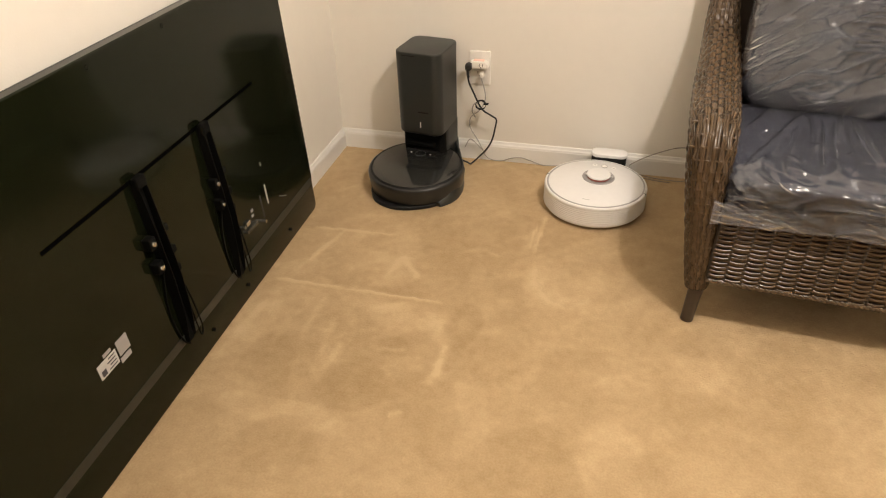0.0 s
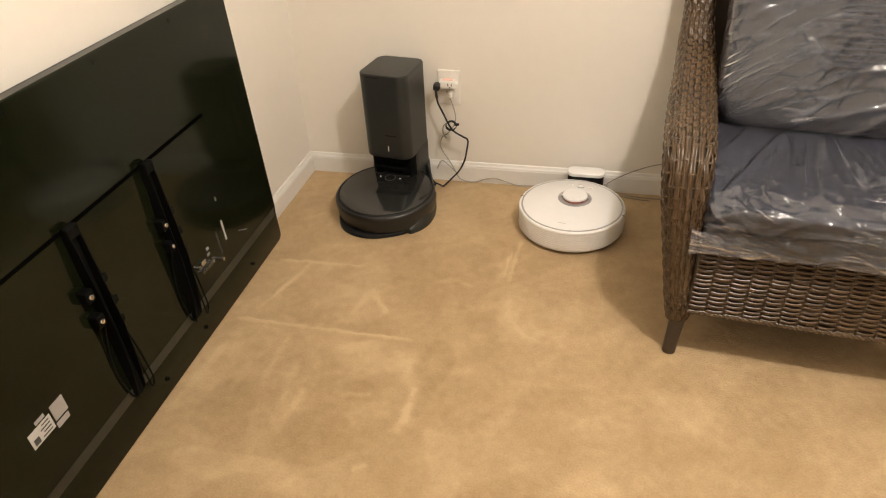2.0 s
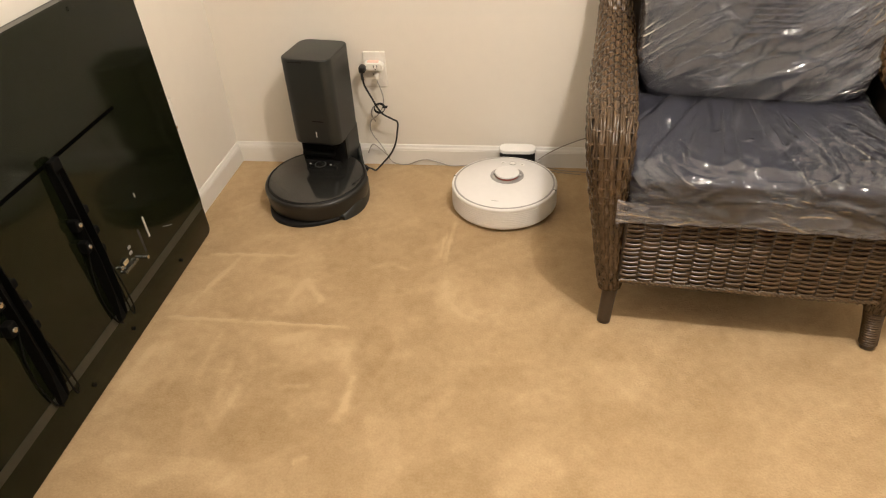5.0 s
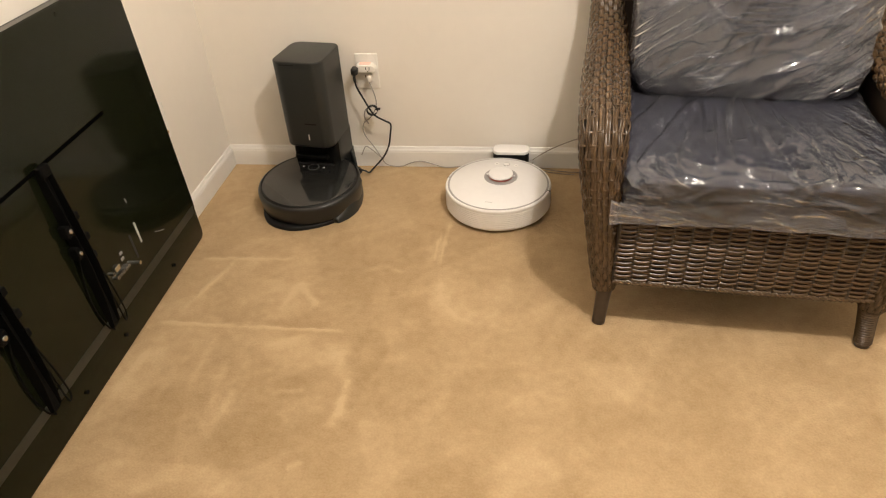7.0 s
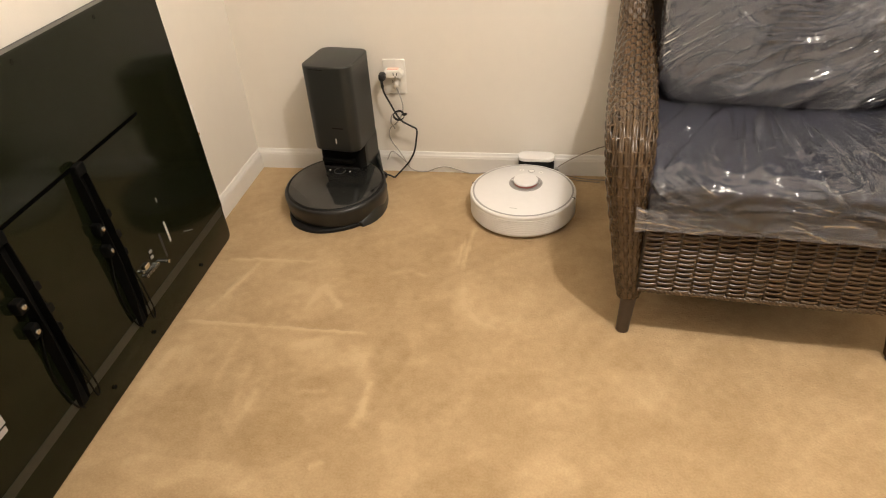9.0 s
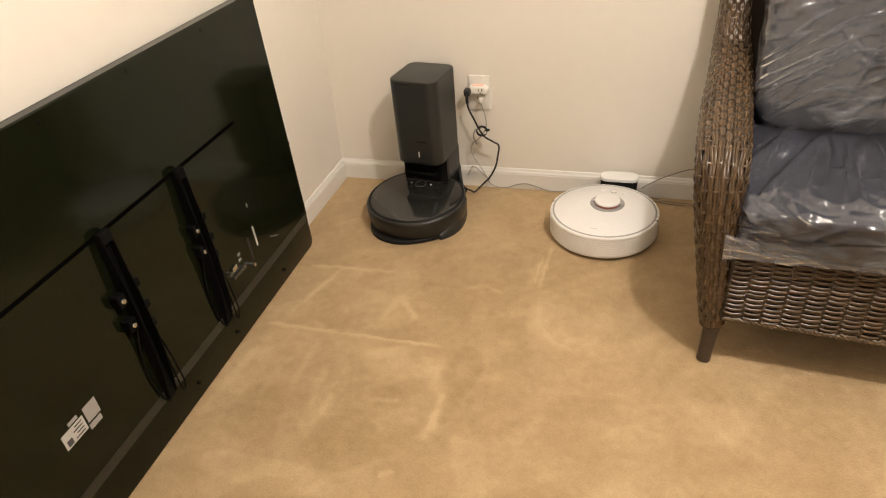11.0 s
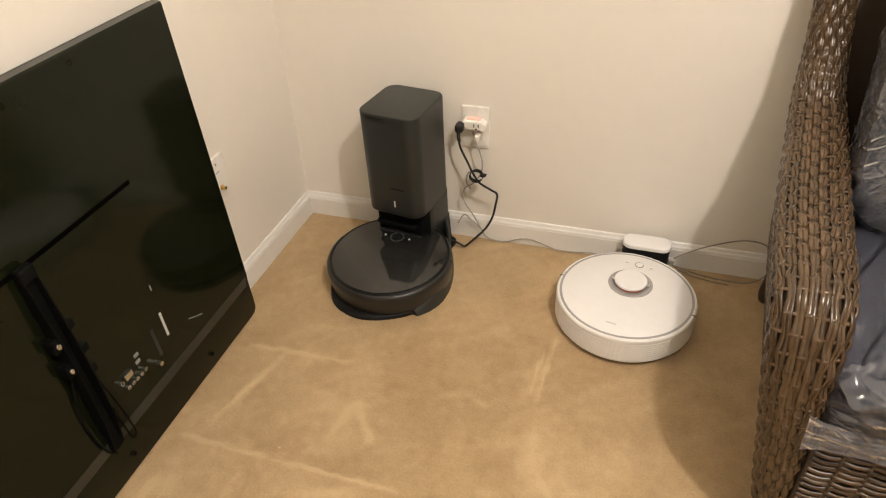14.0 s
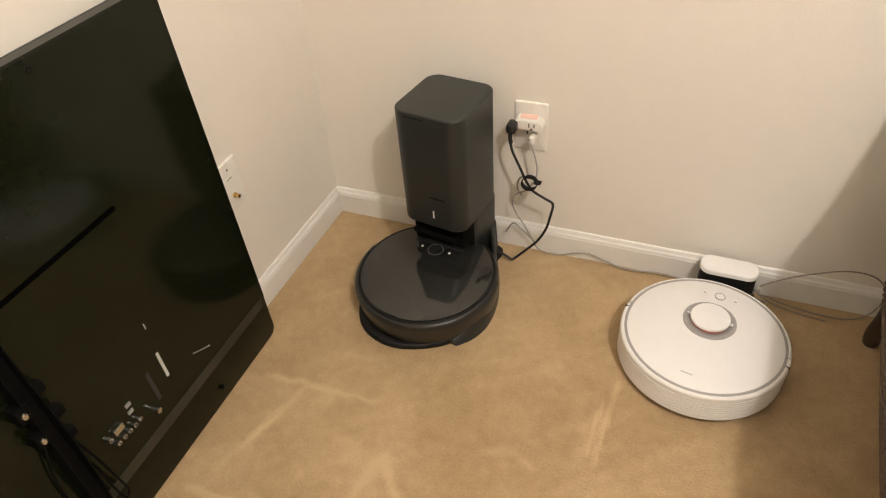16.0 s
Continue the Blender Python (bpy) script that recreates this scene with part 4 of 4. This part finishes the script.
def woven_arm(parent, mirror, rng):
    c, side, out, half, s = arm_frames(mirror)
    v, f = [], []
    n = 28
    for i in range(0, len(c), 3):
        for k in range(n):
            v.append(tuple(around(c[i:i + 1], side[i:i + 1], out[i:i + 1], half[i:i + 1], 2 * np.pi * k / n, -0.0035)[0]))
    m = len(v) // n
    for i in range(m - 1):
        for k in range(n):
            f.append((i * n + k, i * n + (k + 1) % n, (i + 1) * n + (k + 1) % n, (i + 1) * n + k))
    f.append(tuple(range(n))[::-1])
    f.append(tuple((m - 1) * n + k for k in range(n)))
    arm = raw("arm", v, f, WICKER_CORE, parent, "rolled wicker arm and front post")
    pitch = 0.0205
    strands = 20
    turn = even_angles(strands)
    for k in range(strands):
        for d in (-0.22, 0.22):
            v, f = [], []
            wob = 0.03 * np.sin(s * 23 + rng.uniform(0, 6)) + 0.03 * np.sin(s * 61 + rng.uniform(0, 6))
            ang = turn(k + 0.5 + d + wob)
            wave = 0.0021 * np.sin(np.pi * s / pitch + np.pi * k) + 0.0005 * np.sin(s * 140 + rng.uniform(0, 6))
            pts = around(c, side, out, half, ang, 0.0008)
            nrm = around(c, side, out, half, ang, 0.01) - pts
            nrm /= np.linalg.norm(nrm, axis=1)[:, None]
            tube(v, f, pts + nrm * wave[:, None], 0.0045 * rng.uniform(0.88, 1.08), 8, 0.5, up=nrm)
            raw("strand", v, f, WICKER, arm)
    t, j = pitch / 2, 0
    while t < s[-1] - 0.01:
        v, f = [], []
        i = int(np.searchsorted(s, t))
        step = np.arange(strands * 6) / 6
        ang = turn(step)
        # over one strand pair, under the next
        wave = 0.0004 - 0.0030 * np.sin(np.pi * step) * (1 if j % 2 else -1)
        ring = np.array([around(c[i:i + 1], side[i:i + 1], out[i:i + 1], half[i:i + 1], a, 0.0004 + w)[0] for a, w in zip(ang, wave)])
        ring += (c[min(i + 1, len(c) - 1)] - c[i]) / 0.0042 * rng.uniform(-0.0015, 0.0015)
        tube(v, f, ring, 0.0036, 6, 0.5, up=ring - c[i], closed=True)
        raw("cross_strand", v, f, WICKER, arm)
        t += pitch
        j += 1
    return arm


def woven_panel(name, parent, origin, across, up, normal, width, height, rng, stake=0.046, row=0.0068, r=0.0042, bulge=0.0, label=""):
    """A flat or bulging basketwork panel: thin weavers passing before and behind upright stakes."""
    origin, across, up, normal = (np.array(a, float) for a in (origin, across, up, normal))
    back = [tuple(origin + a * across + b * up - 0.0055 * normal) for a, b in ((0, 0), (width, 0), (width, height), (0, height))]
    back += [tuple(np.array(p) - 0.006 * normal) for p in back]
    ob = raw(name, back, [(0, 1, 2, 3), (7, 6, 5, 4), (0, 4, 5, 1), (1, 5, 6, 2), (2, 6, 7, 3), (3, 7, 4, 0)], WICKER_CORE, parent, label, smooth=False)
    rows = int(height / row)
    for i in range(rows):
        v, f = [], []
        z = (i + 0.5) * row
        u = np.arange(0, width + 0.001, stake / 8)
        zz = z + 0.0012 * np.sin(u * 19 + rng.uniform(0, 6)) + rng.uniform(-0.0008, 0.0008) - 0.0016 * np.abs(np.sin(np.pi * u / stake))
        wave = 0.0034 * np.sin(np.pi * u / stake + np.pi * (i % 2) + 0.25 * np.sin(z * 30)) * rng.uniform(0.9, 1.1)
        lift = bulge * np.sin(np.pi * z / height) if bulge else 0.0
        pts = origin + u[:, None] * across + zz[:, None] * up + (wave + lift)[:, None] * normal
        tube(v, f, pts, r * rng.uniform(0.9, 1.08), 6)
        raw("weaver", v, f, WICKER, ob)
    for k in range(int(width / stake) + 1):
        v, f = [], []
        u = k * stake
        z = np.linspace(0, height, 12)
        pts = origin + u * across + z[:, None] * up + (bulge * np.sin(np.pi * z / height))[:, None] * normal
        tube(v, f, pts, 0.0045, 6)
        raw("stake", v, f, WICKER_CORE, ob)
    return ob


def rope_edge(name, parent, points, r, rng, turns=60):
    """A twisted border of two strands round a line."""
    v, f = [], []
    line = spline(points, 40)
    t = np.linspace(0, 1, len(line))
    for k in range(2):
        a = 2 * np.pi * turns * t / 2 + np.pi * k
        tube(v, f, line + np.stack([0 * a, np.cos(a), np.sin(a)], 1) * r * 0.6, r * 0.75, 6)
    return raw(name, v, f, WICKER, parent, "twisted wicker border")


def build_chair():
    rng = random.Random(4)
    ch = thing("wicker_armchair", CHAIR_M, "dark brown wicker armchair with rolled woven arms on carpet", "armchair")
    for mirror in (False, True):
        woven_arm(ch, mirror, rng)
    sx = lambda x, mir: CHAIR_W - x if mir else x
    for mir in (False, True):
        for y, lean in ((0.028, 1), (0.70, -1)):
            # tapered, slightly splayed foot
            v, f = [], []
            line = np.array([(sx(-0.006 if lean > 0 else 0.0, mir), y - 0.020 * lean, 0.001), (sx(-0.004, mir), y - 0.016 * lean, 0.03), (sx(0.0, mir), y - 0.006 * lean, 0.08), (sx(0.004, mir), y, 0.13), (sx(0.004, mir), y, 0.17)])
            rad = np.array([0.0165, 0.0170, 0.0185, 0.0225, 0.024])
            fine = spline([(*p, q) for p, q in zip(line, rad)], 6)
            tube(v, f, fine[:, :3], fine[:, 3], 20)
            leg = raw("leg", v, f, LEG, ch, "tapered dark leg")
            if mir and lean > 0:
                v, f = [], []
                z = np.linspace(0.010, 0.120, 17 * 20)
                p = [np.interp(z, fine[:, 2], fine[:, q]) for q in (0, 1, 3)]
                a = 2 * np.pi * np.arange(len(z)) / 20
                tube(v, f, np.stack([p[0] + (p[2] + 0.001) * np.cos(a), p[1] + (p[2] + 0.001) * np.sin(a), z], 1), 0.0036, 6, up=(0, 0, 1))
                raw("leg_binding", v, f, WICKER, leg, "wound cane binding")
    woven_panel("front_apron", ch, (0.018, -0.004, 0.150), (1, 0, 0), (0, 0, 1), (0, -1, 0), 0.578, 0.200, rng, stake=0.040, row=0.0066, r=0.0043, label="basket-woven front apron")
    rope_edge("apron_border", ch, [(0.016, -0.006, 0.149), (0.3, -0.008, 0.147), (0.596, -0.006, 0.149)], 0.006, rng, 50)
    for mir in (False, True):
        woven_panel("side_panel", ch, (sx(-0.022, mir), 0.05, 0.150), (0, 1, 0), (0, 0, 1), (1 if mir else -1, 0, 0), 0.64, 0.375, rng, stake=0.042, row=0.0086, r=0.0044, bulge=0.02, label="basket-woven side panel")
        rope_edge("side_border", ch, [(sx(-0.022, mir), 0.05, 0.149), (sx(-0.026, mir), 0.37, 0.148), (sx(-0.022, mir), 0.69, 0.149)], 0.006, rng, 50)
    woven_panel("back_panel", ch, (-0.01, 0.705, 0.150), (1, 0, 0), (0, 0.06, 1), (0, 1, 0), 0.632, 0.80, rng, stake=0.045, row=0.0095, r=0.0048, label="basket-woven back panel")
    part("seat_frame", box(0.01, 0.602, 0.015, 0.70, 0.300, 0.338, 0.006), WICKER_CORE, ch, "brown seat deck")
    v, f = [], []
    tube(v, f, spline([(-0.02, 0.742, 0.935), (0.16, 0.750, 0.985), (0.306, 0.752, 1.0), (0.452, 0.750, 0.985), (0.632, 0.742, 0.935)], 10), 0.032, 14)
    raw("top_rail", v, f, WICKER, ch, "rolled wicker top rail")
    return ch


build_chair()


def crease(x, y, z, sharp=4.5):
    """Narrow crests along the lines where the noise crosses nought, 0 to 1."""
    return max(0.0, 1 - abs(noise.noise(Vector((x, y, z)))) * sharp) ** 1.5


def ridged(x, y, z):
    """Broad folds, 0 to 1."""
    return max(0.0, 1 - abs(noise.noise(Vector((x, y, z)))) * 2.4) ** 4


def some(q, f, o, lo=0.0):
    """Where creases gather: 0 to 1, in patches."""
    return max(0.0, min(1.0, (noise.noise(Vector((q.x * f + o, q.y * f, q.z * f - o))) - lo) * 3.5))


def cushion(name, m, size, power, fold, run, film_material, label, film_label, tuck=0.0):
    """A stuffed cushion inside a loose clear bag: fabric core, and a creased film round it."""
    c = thing(name, m, label, "cushion", "wrapped cushions")
    pts, faces = pillow(28, power)
    hx, hy, hz = size
    def shaped(p):
        return np.array((p[0] * hx, p[1] * hy * (1 - tuck * abs(p[2]) ** 5), p[2] * hz * (1 + 0.03 * tuck * math.sin(5 * p[0]))))
    core = [shaped(p) for p in pts]
    raw("fabric", [tuple(p) for p in core], faces, NAVY, c, "navy blue fabric")
    pts, faces = pillow(150, power)
    verts, runs = [], []
    for p in pts:
        q = Vector(shaped(p))
        runs.extend(run(q))
        g = np.sign(p) * np.abs(p) ** (power - 1) / np.array((hx, hy, hz))
        verts.append(tuple(q + Vector(g).normalized() * (0.002 + 0.7 * fold(p, q))))
    film = raw("plastic_bag", verts, faces, film_material, c, film_label)
    film.data.attributes.new("fold_run", "FLOAT_VECTOR", "POINT").data.foreach_set("vector", runs)
    return c, film


def seat_fold(p, q):
    # folds fan out from the middle of the back edge, and run along the front
    dx, dy = q.x + 0.02, q.y - 0.36
    a = math.atan2(dx, -dy)
    r = math.hypot(dx, dy)
    fan = crease(a * 7.0, r * 1.6, 0.4) * 0.006 * (0.3 + some(q, 4, 1.0, -0.2)) + crease(a * 15 + 3, r * 3.0, 2.4) * 0.0035 * some(q, 5, 4.0, -0.1)
    mid = crease(a * 20, r * 2.5, 8.0) * 0.007 * max(0.0, 1 - abs(dx) / 0.10)
    k = max(0.0, min(1.0, (-q.y - 0.17) / 0.09))
    front = crease(q.x * 4 + 1.5 * noise.noise(q * 8), q.z * 14 + q.y * 10, 5.0) * 0.008 + crease(q.x * 11 + q.z * 9, q.z * 10 - q.x * 4, 2.0) * 0.006 + crease(q.x * 22, q.z * 25 + q.y * 20, 7.0, 3.5) * 0.003
    broad = ridged(a * 5.5, r * 2.0, 1.4) * 0.005 + ridged(a * 11 + 3, r * 4.0, 6.4) * 0.003
    return (fan * 1.5 + mid + broad) * (1 - 0.7 * k) + front * 1.4 * k + 0.0025 * (1 + noise.noise(q * 11))


def back_fold(p, q):
    # long slanting creases below, upright ones above, and a gathered lower edge
    warp = 0.035 * noise.noise(q * 5)
    u, w = q.x * 0.88 + q.z * 0.47, -q.x * 0.47 + q.z * 0.88 + warp
    low = max(0.0, min(1.0, (0.12 - q.z) / 0.2)) * max(0.25, min(1.0, (q.x + 0.15) / 0.2))
    long = crease(u * 1.8, w * 10, 7.0) * 0.008 * low + crease(u * 4.0 + 2, w * 22, 1.0) * 0.0045 * low
    other = crease(q.x * 9 + warp * 40, q.z * 2.2, 3.0, 6) * 0.006 * some(q, 5, 2.0, -0.1)
    small = crease(u * 14, w * 20, 4.0, 4) * 0.003 * some(q, 7, 6.0, 0.0)
    edge = crease(q.x * 16, q.z * 5, 9.0) * 0.006 * max(0.0, min(1.0, (-0.17 - q.z) / 0.06))
    broad = (ridged(u * 2.6, w * 11, 7.7) * 0.009 * (0.35 + low) + ridged(u * 6.0 + 2, w * 26, 1.7) * 0.005) * (0.15 + some(q, 4.5, 3.0, -0.05))
    return long * 1.5 + other * 1.4 + small * 1.5 + edge + broad + 0.0025 * (1 + noise.noise(q * 10))


def seat_run(q):
    # creases run outwards from the middle of the back edge, and lengthwise along the front
    if q.y < -0.285:
        return (q.x * 4.0, q.z * 24.0 + q.x * 3.0, 4.0)
    dx, dy = q.x + 0.02, q.y - 0.40
    return (math.atan2(dx, -dy) * 11.0, math.hypot(dx, dy) * 1.3, q.z * 8.0)


def back_run(q):
    w = 0.05 * noise.noise(q * 4)
    return ((q.x * 0.86 + q.z * 0.5) * 4.0, (-q.x * 0.5 + q.z * 0.86 + w) * 26.0, q.y * 10.0)


seat_m = CHAIR_M @ pose(0.302, 0.305, 0.398, 1.5, 0, 0)
seat_cushion, seat_film = cushion("seat_cushion", seat_m, (0.300, 0.325, 0.062), 9.0, seat_fold, seat_run, FILM_SEAT, "thick navy seat cushion still wrapped in creased clear plastic", "clear creased plastic bag")


def hanging_hem(parent):
    """The loose bottom of the bag, folded double, hanging before the cushion's front with an uneven lower edge and pointed corners."""
    nx, nz = 150, 14
    verts, runs = [], []
    for i in range(nx + 1):
        u = i / nx
        x = -0.312 + 0.618 * u
        corner = max(0.0, 1 - min(u, 1 - u) / 0.06)
        top = -0.004 + 0.034 * noise.noise(Vector((x * 6, 1.3, 0))) + 0.012 * noise.noise(Vector((x * 21, 4.0, 0)))
        low = -0.053 + 0.007 * noise.noise(Vector((x * 9, 7.7, 0))) + 0.004 * noise.noise(Vector((x * 31, 2.0, 0))) - 0.004 * corner
        for j in range(nz + 1):
            w = j / nz
            z = top + (low - top) * w
            y = -0.329 - 0.007 * w - 0.005 * noise.noise(Vector((x * 8, z * 16, 3.0))) - 0.003 * noise.noise(Vector((x * 30, z * 30, 9.0))) - 0.010 * corner * w
            verts.append((x, y, z))
            runs.extend((x * 5.0, z * 22.0 + x * 4.0, 2.0))
    faces = [(i * (nz + 1) + j + 1, (i + 1) * (nz + 1) + j + 1, (i + 1) * (nz + 1) + j, i * (nz + 1) + j) for i in range(nx) for j in range(nz)]
    hem = raw("bag_hem", verts, faces, FILM_HEM, parent, "doubled milky bag edge")
    hem.data.attributes.new("fold_run", "FLOAT_VECTOR", "POINT").data.foreach_set("vector", runs)


hanging_hem(seat_film)
back_m = CHAIR_M @ pose(0.305, 0.495, 0.700, -14, 0, 0)
back_cushion, back_film = cushion("back_cushion", back_m, (0.275, 0.095, 0.260), 7.0, back_fold, back_run, FILM_BACK, "plump navy back cushion still wrapped in shiny clear plastic", "clear creased plastic bag", 0.22)

# block of small warning print on the bag, drawn as bars
rng = random.Random(9)
for k in range(19):
    z = 0.15 - k * 0.0135
    x = -0.045
    while x < 0.072:
        w = rng.uniform(0.018, 0.05)
        part("print", box(x, min(x + w, 0.078), -0.1105, -0.1095, z, z + 0.0034), FAINT_INK, back_film)
        x += w + 0.004
